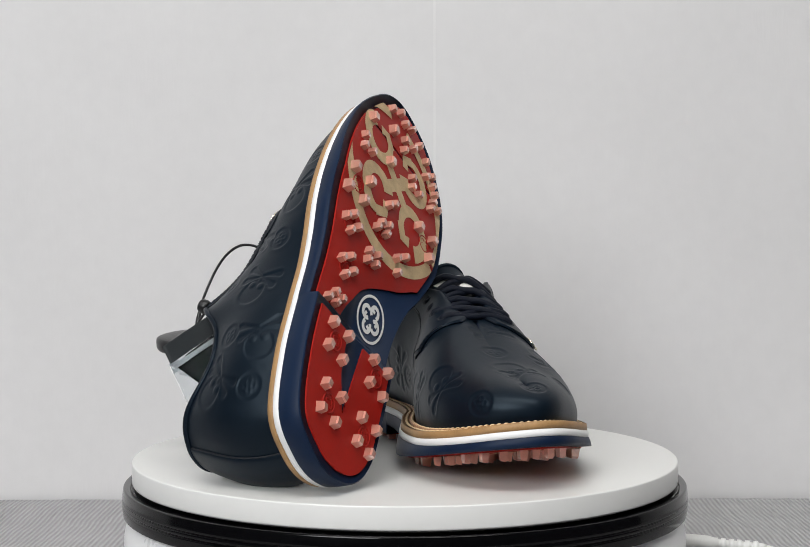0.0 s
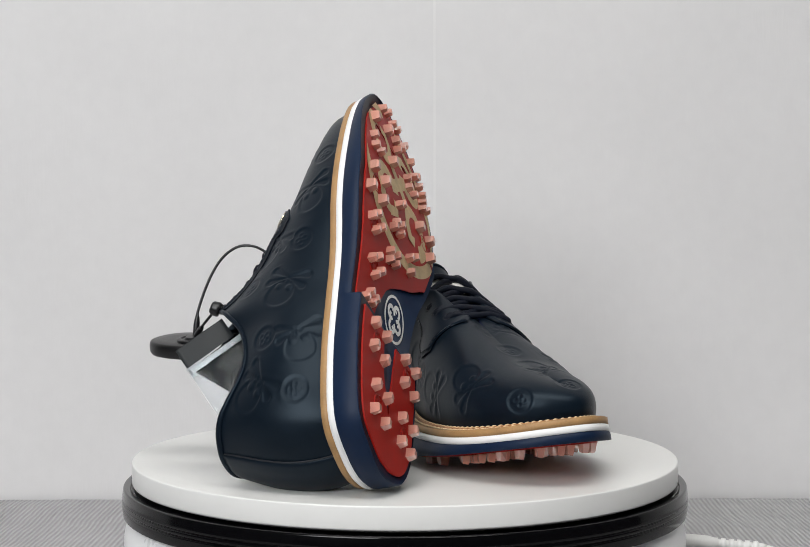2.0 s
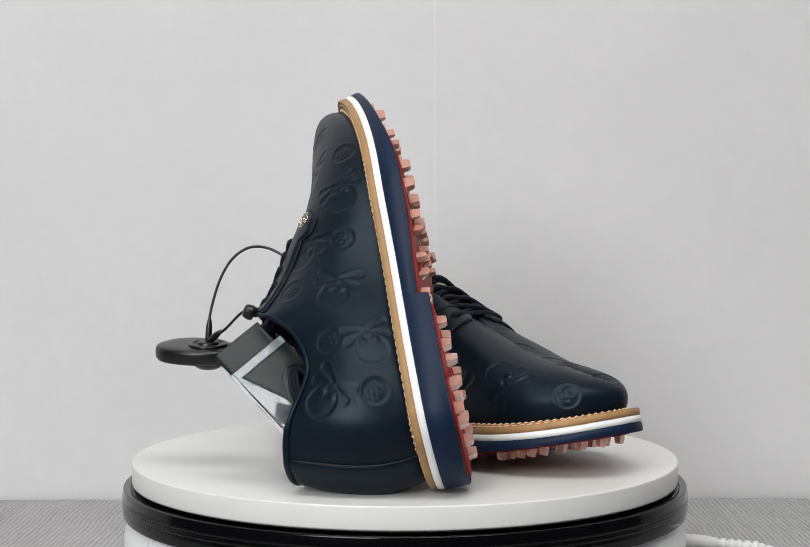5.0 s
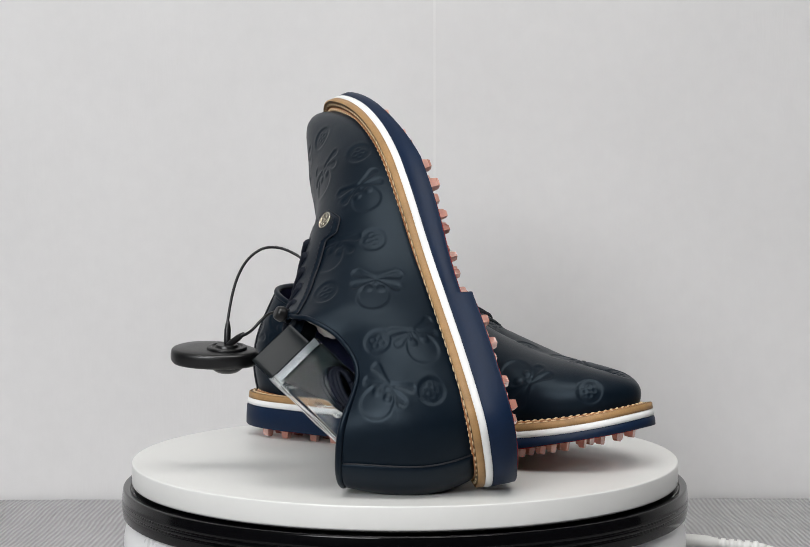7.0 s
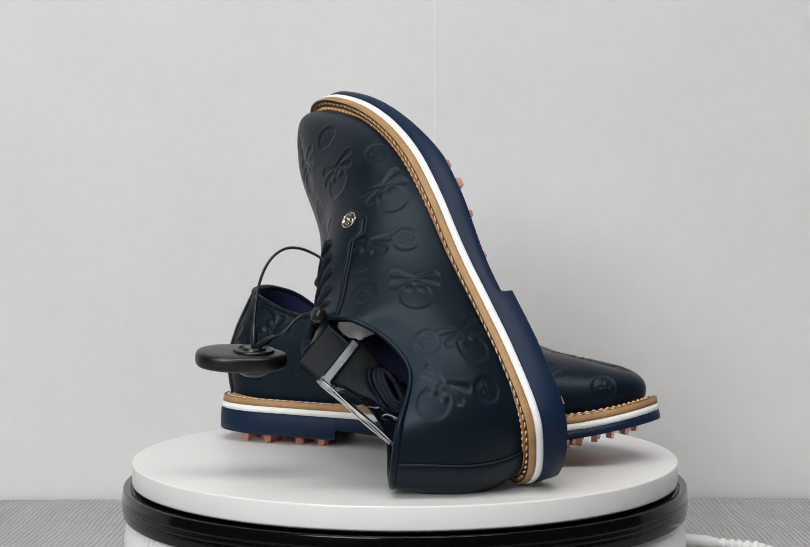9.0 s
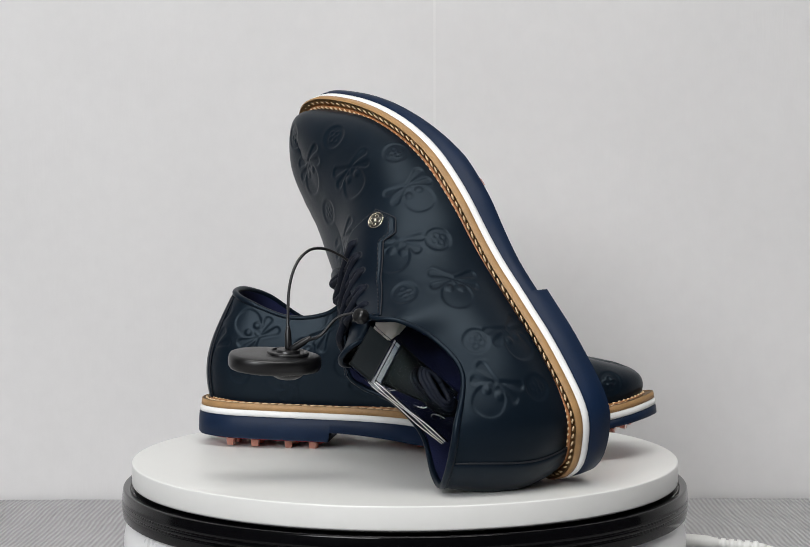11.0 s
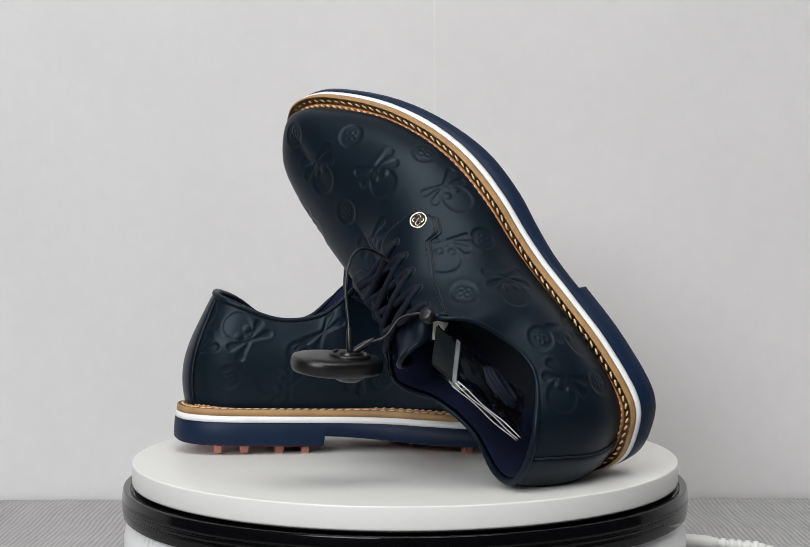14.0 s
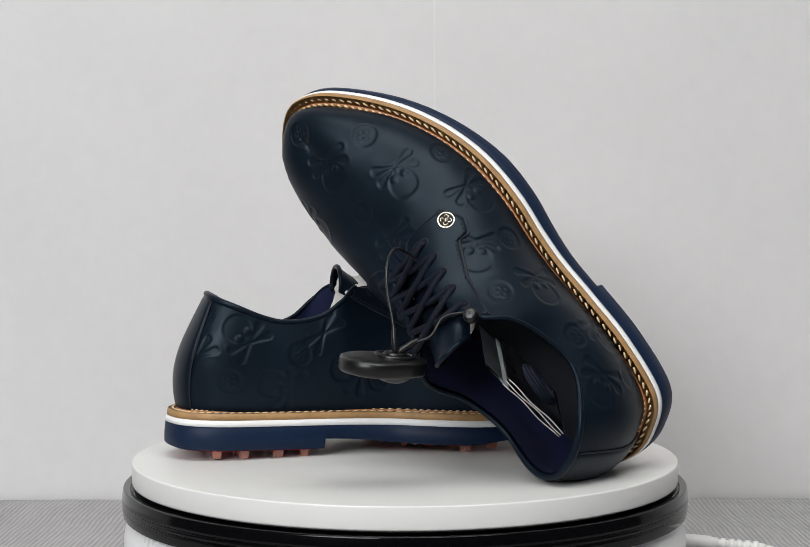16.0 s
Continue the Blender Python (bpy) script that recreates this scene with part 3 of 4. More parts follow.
# middle of the skull, then the middle of its crossed bones
AIMED_SKULLS = [((256, 13, 66), (271, 8, 63)), ((220, -22, 62), (234, -22, 56)), ((181, -43, 42), (194, -43, 44)), ((188, 3, 84), (204, 1, 77)),
                ((152, -33, 74), (160, -35, 67)), ((110, -44, 56), (126, -43, 50)), ((66, -43, 37), (81, -44, 40)), ((42, -39, 73), (51, -45, 62)),
                ((42, 35, 80), (53, 38, 68))]
COINS = [(151, -42, 46), (126, -36, 82), (78, -47, 63), (40, -38, 40), (262, -17, 51), (228, 11, 70), (296, 14, 58), (221, -41, 37),
         (23, 22, 87), (38, 39, 45), (84, 40, 63), (290, 43, 49), (140, 41, 45), (185, 48, 52)]
BONES = [(19, 28, 61, 60), (100, 38, 77, 40)]


def soft_disc(r, edge, width):
    return smooth01((edge - r) / width + 0.5)


def capsule(u, v, ax, ay, bx, by):
    px, py, dx, dy = u - ax, v - ay, bx - ax, by - ay
    t = np.clip((px * dx + py * dy) / (dx * dx + dy * dy), 0, 1)
    return np.hypot(px - t * dx, py - t * dy)


def relief(u, v, kind):
    """Height of a motif in millimetres over its own plane: u towards the bones, v across. Pressed in softly, with a swollen surround."""
    r = np.hypot(u, v)
    if kind == "coin":
        h = 0.16 * np.exp(-((r - 9.2) / 1.8) ** 2) - 0.42 * soft_disc(r, 7.9, 1.3)
        for a in (45, 135, 225, 315):
            cu, cv = 2.9 * math.cos(radians(a)), 2.9 * math.sin(radians(a))
            h += 0.30 * soft_disc(abs(np.hypot(u - cu, v - cv) - 1.8), 0.5, 0.9)
        return h
    off = 8.6 if kind == "skull" else 0.0
    bones = 99.0
    for s in (-1, 1):
        shaft = capsule(u - off, v, -4.2, -11.5 * s, 5.2, 11.5 * s)
        flare = np.clip(np.abs(v) / 12.0, 0, 1.2)
        bones = np.minimum(bones, shaft - (0.9 + 1.7 * flare ** 2))
    h = -0.46 * smooth01(0.5 - bones / 1.3) + 0.16 * np.exp(-((bones - 1.6) / 1.3) ** 2)
    if kind == "skull":
        head = np.hypot((u + 2.6) / 1.12, v * (1 + 0.014 * (u + 2.6)))
        face = 0.14 * np.exp(-((head - 10.8) / 1.7) ** 2) - 0.44 * soft_disc(head, 9.3, 1.5)
        for s in (-1, 1):
            face += 0.62 * soft_disc(np.hypot(u - 2.0, v - 3.9 * s), 2.2, 2.2)
        face += 0.30 * soft_disc(np.hypot(u - 6.2, v), 1.0, 1.2)
        h = np.where(head < 10.2, np.where((bones < 0.4) & (u > 4.5), h, face), np.where(np.abs(h) > np.abs(face), h, face))
    return h


def emboss(g):
    flat = g.reshape(-1, 3)
    n = grid_normals(g).reshape(-1, 3)
    rise = np.zeros(len(flat))
    toe = np.array([1.0, 0, 0])
    rnd = random.Random(11)
    todo = [(*m[:3], m[3], "skull") for m in SKULLS] + [(*m, rnd.uniform(0, 90), "coin") for m in COINS] + [(*m[:3], m[3], "bones") for m in BONES]
    todo += [(*h, k, "skull") for h, k in AIMED_SKULLS]
    for x, y, z, turn, kind in todo:
        c = np.array([x, y, z], float)
        i = np.argmin(((flat - c) ** 2).sum(1))
        c, m = flat[i], n[i]
        aim = toe if np.isscalar(turn) else np.array(turn, float) - np.array([x, y, z], float)
        u = aim - m * (aim @ m)
        u /= np.linalg.norm(u)
        w = np.cross(m, u)
        down = 1.0 if w[2] < 0 else -1.0
        a = radians(turn) * down if np.isscalar(turn) else 0.0
        u, w = u * math.cos(a) + w * math.sin(a), w * math.cos(a) - u * math.sin(a)
        near = np.where((((flat - c) ** 2).sum(1) < 26 ** 2) & (n @ m > 0.2))[0]
        d = flat[near] - c - (u * 4.5 if kind == "skull" and not np.isscalar(turn) else 0.0)
        bend = 1 + 0.12 * np.abs(d @ m) / 10
        k = relief((d @ u) * bend, (d @ w) * bend, kind)
        rise[near] = np.where(np.abs(k) > np.abs(rise[near]), k, rise[near])
    # nothing is pressed into the back strip or right at the welt
    rise = rise.reshape(g.shape[:2])
    col = np.arange(g.shape[1])
    closed = ((col >= 10 * PER) & (col <= 18 * PER)).astype(float)
    for i in range(10 * PER, 14 * PER):
        rise[-1, N_COL - i] = rise[-1, i]
    rise *= smooth01((np.linspace(0, 1, g.shape[0])[:, None] - 0.03) / 0.06) * np.maximum(smooth01((0.985 - np.linspace(0, 1, g.shape[0])[:, None]) / 0.04), closed[None, :])
    return g + n.reshape(g.shape) * (rise * 0.9)[:, :, None]


def patch(cols, lows, highs, rows, lift, thick):
    """A leather piece laid over the upper: columns, with the height at which it starts and ends in each; closed, with a rounded rim."""
    full = upper_grid(201)
    nrm = grid_normals(full)
    top, bottom = [], []
    m = len(cols)
    for a, (c, v0, v1) in enumerate(zip(cols, lows, highs)):
        ts = np.linspace(v0, v1, rows) * 200
        for b, t in enumerate(ts):
            i = int(min(t, 199))
            w = t - i
            p = full[i, c % N_COL] * (1 - w) + full[i + 1, c % N_COL] * w
            q = nrm[i, c % N_COL] * (1 - w) + nrm[i + 1, c % N_COL] * w
            edge = min(a, m - 1 - a, b, rows - 1 - b)
            rim = (0.35, 0.85, 1.0)[min(edge, 2)]
            top.append(p + q * (lift + thick * rim))
            bottom.append(p + q * (lift - 0.8))
    verts = top + bottom
    k = len(top)
    f1 = grid_faces(m, rows, False)
    faces = [tuple(q[::-1]) for q in f1] + [tuple(q + k) for q in f1]
    rim = [i * rows for i in range(m)] + [(m - 1) * rows + j for j in range(1, rows)] + [i * rows + rows - 1 for i in range(m - 2, -1, -1)] + [j for j in range(rows - 2, 0, -1)]
    for a in range(len(rim)):
        p, q = rim[a], rim[(a + 1) % len(rim)]
        faces.append((p, p + k, q + k, q))
    edge_line = [np.array(top[i]) for i in rim]
    return verts, faces, edge_line


def snap(p, g, n):
    i = np.argmin(((g - np.array(p)) ** 2).sum(1))
    return g[i], n[i]


def drape(p, g, n, count=10):
    """A point laid on the skin: the mean of its nearest skin points, by nearness."""
    d = ((g - p) ** 2).sum(1)
    i = np.argpartition(d, count)[:count]
    w = 1 / (d[i] + 0.6)
    m = (n[i] * w[:, None]).sum(0)
    m /= np.linalg.norm(m)
    q = (g[i] * w[:, None]).sum(0) / w.sum()
    # keep the place asked for, moved along the normal only
    return p - m * ((p - q) @ m), m


def upper(side):
    rows = 112
    g = upper_grid(rows)
    skin = emboss(g)
    faces = grid_faces(rows, N_COL).copy()
    last = (rows - 1) * N_COL
    weld = np.arange(rows * N_COL)
    for i in range(10 * PER, 14 * PER):
        mid = (skin[-1, i] + skin[-1, N_COL - i]) / 2
        skin[-1, i] = mid
        skin[-1, N_COL - i] = mid
        weld[last + N_COL - i] = last + i
    body = side.mesh("upper", skin.reshape(-1, 3), weld[faces], M_LEATHER, "navy leather upper with embossed skulls and coins")
    inner = upper_grid(60, 0.04, 1.0, -2.6)
    side.mesh("lining", inner.reshape(-1, 3), grid_faces(60, N_COL, True, True), M_LINING, "navy textile lining")
    lo, hi, x0, x1 = outline_sides(9.0)
    xs = np.linspace(x0 + 2, 250, 40)
    v = [(x, lo(x) + (hi(x) - lo(x)) * w, 28 + 2.5 * abs(w - 0.5)) for x in xs for w in np.linspace(0.02, 0.98, 10)]
    side.mesh("insole", v, grid_faces(40, 10, False, True), M_INSOLE, "dark padded insole")
    # rolled rim round the opening, from one lace flap over the heel to the other
    top = columns()[2]
    idx = list(range(22 * PER, N_COL)) + list(range(0, 6 * PER + 1))
    rim = [top[i] + np.array([0, 0, 0.2]) for i in idx][::4]
    v, f = tube(rim, 1.5, 10, [1.0 + 0.45 * float(smooth01((60 - q[0]) / 25)) for q in rim])
    side.mesh("collar_rim", v, f, M_SMOOTH, "rolled leather collar rim")
    # strip over the back of the heel
    cols = list(range(-int(0.95 * PER), int(0.95 * PER) + 1, 2))
    v, f, edge = patch(cols, [0.005] * len(cols), [1.0] * len(cols), 40, 0.0, 1.5)
    back = side.mesh("heel_strip", v, f, M_SMOOTH, "smooth leather heel strip")
    for s in (0, len(cols) - 1):
        line = [v[s * 40 + j] for j in range(0, 40, 2)]
        tv, tf = tube([np.array(q) for q in line], 0.55, 6)
        side.mesh("seam", tv, tf, M_DARKSTITCH, "navy seam", parent=back)
    # lace flaps
    flat = upper_grid(201)
    fn = grid_normals(flat).reshape(-1, 3)
    flat = flat.reshape(-1, 3)
    reach = [0.0, 0.14, 0.24, 0.31, 0.62, 1.0]
    rim_out = [(191, -30, 66), (177, -37, 62), (168, -36, 67), (168, -31, 74), (146, -27, 87), (119, -31, 101)]
    rim_in = [(191, -15, 78), (190, -5, 83), (184, 0, 86), (172, -5, 91), (150, -9, 102), (120, -25, 107)]
    nu, nw = 61, 22
    near = (flat[:, 0] > 105) & (flat[:, 0] < 210) & (flat[:, 2] > 45)
    skin_p, skin_n = flat[near][::2], fn[near][::2]
    for sign in (1, -1):
        top, low = [], []
        for i in range(nu):
            a = np.array([np.interp(i / (nu - 1), reach, [q[k] for q in rim_out]) for k in range(3)])
            b = np.array([np.interp(i / (nu - 1), reach, [q[k] for q in rim_in]) for k in range(3)])
            for j in range(nw):
                q = a + (b - a) * j / (nw - 1)
                if sign < 0:
                    q[1] = 2 * np.interp(q[0], [119, 150, 195], [2.5, 4, 7]) - q[1]
                q[2] += float(instep_rise(q[0])) * 0.6
                p, m = drape(q, skin_p, skin_n)
                edge = min(i, nu - 1 - i, j, nw - 1 - j)
                top.append(p + m * (0.4 + 1.7 * (0.2, 0.85, 1.0)[min(edge, 2)]))
                low.append(p - m * 0.9)
        k = nu * nw
        f1 = grid_faces(nu, nw, False)
        faces = [tuple(q) for q in f1] + [tuple(q[::-1] + k) for q in f1]
        ring = [i * nw for i in range(nu)] + [(nu - 1) * nw + j for j in range(1, nw)] + [i * nw + nw - 1 for i in range(nu - 2, -1, -1)] + [j for j in range(nw - 2, 0, -1)]
        for a in range(len(ring)):
            p, q = ring[a], ring[(a + 1) % len(ring)]
            faces.append((p, p + k, q + k, q))
        if sign < 0:
            faces = [q[::-1] for q in faces]
        flap = side.mesh("lace_flap", top + low, [q[::-1] for q in faces], M_SMOOTH, "smooth leather lace flap with stitched edge")
        # sunk edge line and its stitches
        line = np.array([top[i * nw + 2] for i in range(1, nu - 1)])
        line = np.concatenate([[top[nw + nw - 3 - j] for j in range(0, nw - 6)], line, [top[(nu - 2) * nw + j] for j in range(3, nw - 2)]])
        run = np.concatenate([[0], np.cumsum(np.linalg.norm(np.diff(line, axis=0), axis=1))])
        pieces = []
        for w in np.arange(1.0, run[-1] - 3.0, 3.3):
            pts = [np.array([np.interp(w + d, run, line[:, c]) for c in range(3)]) for d in (0, 1.1, 2.2)]
            pieces.append(tube(pts, 0.36, 6))
        tagged(side.mesh("stitching", *merged(pieces), M_DARKSTITCH, "navy thread stitching", parent=flap), kind="stuff")
        v, f = tube([top[i * nw] - (top[i * nw + 1] - top[i * nw]) * 0.1 for i in range(nu)], 0.55, 6)
        side.mesh("seam", v, f, M_DARKSTITCH, "dark cut edge", parent=flap)
    # tongue
    xs = np.linspace(0, 1, 26)
    v, inward = [], []
    for t in xs:
        x = np.interp(t, [0, 1], [207, 117])
        z = np.interp(x, [117, 124, 132, 145, 165, 185, 198, 207], [121, 115, 109, 101.5, 90.5, 80.8, 75.5, 71.5]) + float(instep_rise(x))
        reach = np.interp(t, [0, 0.25, 0.8, 1.0], [7, 16, 25, 27])
        bend = radians(np.interp(t, [0, 0.5, 0.8, 1.0], [20, 35, 65, 112]))
        curl = reach / bend
        yc = np.interp(x, [117, 150, 207], [1.5, 2.5, 5.5])
        for w in np.linspace(-1, 1, 17):
            v.append((x, yc + curl * math.sin(bend * w), z - curl * (1 - math.cos(bend * w))))
            inward.append((0.6, -math.sin(bend * w), -math.cos(bend * w)))
    low = [tuple(np.array(p) + np.array(q) * 2.6) for p, q in zip(v, inward)]
    k = len(v)
    f1 = grid_faces(26, 17, False, True)
    faces = [tuple(q) for q in f1] + [tuple(q[::-1] + k) for q in f1]
    rimi = [i * 17 for i in range(26)] + [25 * 17 + j for j in range(1, 17)] + [i * 17 + 16 for i in range(24, -1, -1)] + [j for j in range(15, 0, -1)]
    for a in range(len(rimi)):
        p, q = rimi[a], rimi[(a + 1) % len(rimi)]
        faces.append((p, q, q + k, p + k))
    tongue = side.mesh("tongue", v + low, faces, M_SMOOTH, "padded leather tongue")
    rimline = [np.array(v[25 * 17 + j]) * 0.5 + np.array(low[25 * 17 + j]) * 0.5 for j in range(17)]
    tv, tf = tube(rimline, 1.7, 8)
    side.mesh("tongue_rim", tv, tf, M_SMOOTH, "rolled tongue edge", parent=tongue)
    # laces: five crossings between the eyelets
    outer = [(181, -17, 80), (170, -20, 85), (159, -21, 90), (147, -22, 95), (134, -24, 101)]
    inner_e = [(181, 26, 81), (170, 27, 87), (159, 27, 92), (147, 27, 97), (134, 28, 103)]
    oe = [snap(p, flat, fn) for p in outer]
    ie = [snap(p, flat, fn) for p in inner_e]
    spine = lambda x: float(np.interp(x, [117, 132, 145, 165, 185, 198], [118, 108, 99.5, 89.5, 81.3, 76.3])) + 4.0 + float(instep_rise(x))

    def lace(a, b, lift):
        (p, n), (q, m) = a, b
        p, q = np.array(p), np.array(q)
        mid = (p + q) / 2
        pts = [p - n * 0.5, p + n * 3.8 + (q - p) * 0.08]
        for w in (0.3, 0.5, 0.7):
            c = p * (1 - w) + q * w
            pts.append(np.array([c[0], c[1], max(c[2], spine(c[0])) + lift * math.sin(math.pi * w)]))
        pts += [q + m * 3.8 + (p - q) * 0.08, q - m * 0.5]
        v, f = tube(smooth_line(pts, 7), 2.3, 9)
        side.mesh("lace", v, f, M_LACE, "round navy lace")

    lace(oe[0], ie[0], 1.0)
    for k in range(4):
        lace(oe[k], ie[k + 1], 2.6)
        lace(ie[k], oe[k + 1], 0.6)
    for p, n in oe + ie:
        d = Vector(n)
        a = d.orthogonal().normalized()
        b = d.cross(a)
        c = Vector(p) + d * 1.7
        v, f = tube([c + (a * math.cos(t) + b * math.sin(t)) * 2.3 for t in np.linspace(0, 2 * math.pi, 17)], 0.6, 6)
        side.mesh("eyelet", v, f, M_DARKSTITCH, "dark eyelet")
    # metal roundel on the outer flap's tab
    p, n = snap((182.5, -30, 67), flat, fn)
    d = Vector(n)
    a = (Vector((1, 0, 0)) - d * d.x).normalized()
    b = d.cross(a)
    c = Vector(p) + d * 1.6
    put = lambda u, w, h: c + a * u + b * w + d * h
    badge = Matrix(((a.x, b.x, d.x, c.x), (a.y, b.y, d.y, c.y), (a.z, b.z, d.z, c.z), (0, 0, 0, 1)))
    v, f = lathe(rounded([(0.0, 0.0), (5.4, 0.0), (5.4, 1.0), (4.7, 1.0), (4.7, 0.6), (0.0, 0.6)], 0.2, 2), 40)
    badge_ob = side.mesh("badge", [badge @ Vector(q) for q in v], f, M_METAL, "pale gold metal badge")
    v, f = lathe([(0.0, 0.3), (4.6, 0.3), (4.6, 0.68), (0.0, 0.68)], 32)
    side.mesh("badge_field", [badge @ Vector(q) for q in v], f, M_DARK, "dark enamel field", parent=badge_ob)
    pieces = []
    for k in (0, 90, 180, 270):
        qx, qy = 2.3 * math.cos(radians(k + 45)), 2.3 * math.sin(radians(k + 45))
        pieces.append(tube([put(qx + 1.25 * math.cos(radians(t)), qy + 1.25 * math.sin(radians(t)), 0.8) for t in range(k - 100, k + 160, 26)], 0.38, 6))
        pieces.append(tube([put(0, 0, 0.8), put(qx * 0.6, qy * 0.6, 0.8)], 0.38, 6))
    side.mesh("badge_scroll", *merged(pieces), M_METAL, "pale gold scroll", parent=badge_ob)
    return body


A_X, A_Y = Vector((-0.31402, 0.60058, 0.73532)), Vector((-0.03590, 0.76643, -0.64132))
A_Z = A_X.cross(A_Y)
A_O = Vector((79.78, -140.35, 9.37)) * MM - A_Y * 0.012
POSE_A = Matrix(((A_X.x, A_Y.x, A_Z.x, A_O.x), (A_X.y, A_Y.y, A_Z.y, A_O.y), (A_X.z, A_Y.z, A_Z.z, A_O.z), (0, 0, 0, 1)))
POSE_B = pose(-0.12465, 0.09990, 0.00800, 0, 1.5, -26.78) @ pose(0, 0.012, 0)


def shoe(mirror, m, label):
    owner = thing("golf_shoe", label, "shoe", "pair of golf shoes")
    side = Side(owner, mirror)
    sole(side)
    upper(side)
    turning(owner, m)
    return side


SQUASH = 1.0
right_shoe = shoe(False, POSE_A, "navy embossed golf shoe propped on its heel, red sole showing")
SQUASH = 0.0
left_shoe = shoe(True, POSE_B, "navy embossed golf shoe standing flat on the platter")


# ---------- small things that turn with the shoes ----------
def tissue(m, seed, label):
    rnd = random.Random(seed)
    bm = bmesh.new()
    bmesh.ops.create_icosphere(bm, subdivisions=4, radius=1.0)
    for v in bm.verts:
        p = v.co.copy()
        k = 1 + 0.22 * noise.noise(p * 2.3 + Vector((seed, 0, 0))) + 0.12 * abs(noise.noise(p * 6.0)) + 0.05 * noise.noise(p * 14.0)
        v.co = Vector((p.x * 0.034, p.y * 0.022, p.z * 0.020)) * k
    ob = tagged(part("tissue_paper", bm, M_TISSUE, None, "", True), label, "paper")
    turning(ob, m)


tissue(POSE_A @ pose(0.156, 0.004, 0.066, 0, 32, 0), 3, "crumpled white tissue paper stuffed in the propped shoe")
tissue(POSE_B @ pose(0.140, -0.003, 0.080, 0, 62, 0), 8, "crumpled white tissue paper stuffed in the flat shoe")


def film_bag():
    """A clear pouch with black cards that pokes out of the propped shoe."""
    bag = thing("plastic_pouch", "clear plastic pouch with black cards tucked in the shoe", "pouch")
    o, u, w = Vector((96, -29, 133)), Vector((22, 4, -27)), Vector((-60, 20, -39))
    n = u.cross(w).normalized()
    if n.z < 0:
        n.negate()

    def sheet(a0, a1, b0, b1, off, wave, na=14, nb=26, thick=0.25, folds=(), slant=0.0):
        top = []
        for i in range(na):
            for j in range(nb):
                b = b0 + (b1 - b0) * j / (nb - 1)
                left = a0 + slant * (b - b0)
                a = left + (a1 - left) * i / (na - 1)
                k = wave * (noise.noise(Vector((a * 2.2, b * 5.0, off))) + 0.5 * noise.noise(Vector((a * 5, b * 11, 3 + off))))
                for fa, fb, ga, gb, high in folds:
                    t = min(max(((a - fa) * (ga - fa) + (b - fb) * (gb - fb)) / ((ga - fa) ** 2 + (gb - fb) ** 2), 0), 1)
                    bow = 0.035 * math.sin(5.0 * t + fa * 9)
                    d = math.hypot(a - fa - (ga - fa) * t + bow, (b - fb - (gb - fb) * t) * 1.6 + bow)
                    k += high * math.exp(-(d / 0.022) ** 2) * (1 - 0.5 * t)
                k *= min(1.0, 0.1 + abs(a - a0) * 6)
                top.append(o + u * a + w * b + n * (off + k))
        low = [p - n * thick for p in top]
        k = len(top)
        f1 = grid_faces(na, nb, False)
        faces = [tuple(q) for q in f1] + [tuple(q[::-1] + k) for q in f1]
        rim = [i * nb for i in range(na)] + [(na - 1) * nb + j for j in range(1, nb)] + [i * nb + nb - 1 for i in range(na - 2, -1, -1)] + [j for j in range(nb - 2, 0, -1)]
        for a in range(len(rim)):
            p, q = rim[a], rim[(a + 1) % len(rim)]
            faces.append((p, p + k, q + k, q))
        return [p * MM for p in top + low], faces

    v, f = sheet(0.0, 1.0, 0.0, 0.215, 0.6, 0.2)
    mesh_ob("header_card", v, f, M_CARD, bag, "black header card")
    v, f = sheet(0.0, 1.12, 0.225, 0.285, 1.0, 0.5)
    mesh_ob("seal_band", v, f, M_BAND, bag, "milky zip seal")
    v, f = sheet(-0.02, 0.16, 0.20, 0.31, 1.6, 1.0)
    mesh_ob("sealed_corner", v, f, M_BAND, bag, "crumpled milky corner")
    creases = ((0.04, 0.30, 1.0, 0.38, 2.4), (0.03, 0.31, 0.95, 0.50, 2.6), (0.02, 0.33, 0.85, 0.68, 2.5), (0.30, 0.62, 0.62, 0.78, 2.2), (0.34, 0.78, 0.58, 0.90, 2.0))
    v, f = sheet(0.0, 1.12, 0.03, 0.96, 2.0, 0.6, 64, 90, 0.12, creases)
    mesh_ob("film", v, f, M_CLEAR, bag, "wrinkled clear film")
    v, f = sheet(0.0, 1.12, 0.23, 0.96, -2.2, 0.5, 24, 40, 0.12)
    mesh_ob("film", v, f, M_CLEAR, bag, "wrinkled clear film")
    v, f = sheet(0.10, 1.12, 0.29, 0.88, 0.0, 0.4, 14, 20, slant=0.85)
    mesh_ob("insert_card", v, f, M_INSERT, bag, "grey insert card")
    for k in range(5):
        loop = [o + u * (0.78 + (0.30 - 0.035 * k) * math.cos(q + 0.2 * k)) + w * (0.70 + (0.23 - 0.025 * k) * math.sin(q)) + n * (0.9 - 1.3 * k + 0.3 * math.sin(3 * q)) for q in np.linspace(0, 2 * math.pi, 41)]
        v, f = tube([p * MM for p in loop], 0.0016, 8)
        mesh_ob("spare_lace", v, f, M_LACE, bag, "coiled navy spare lace")
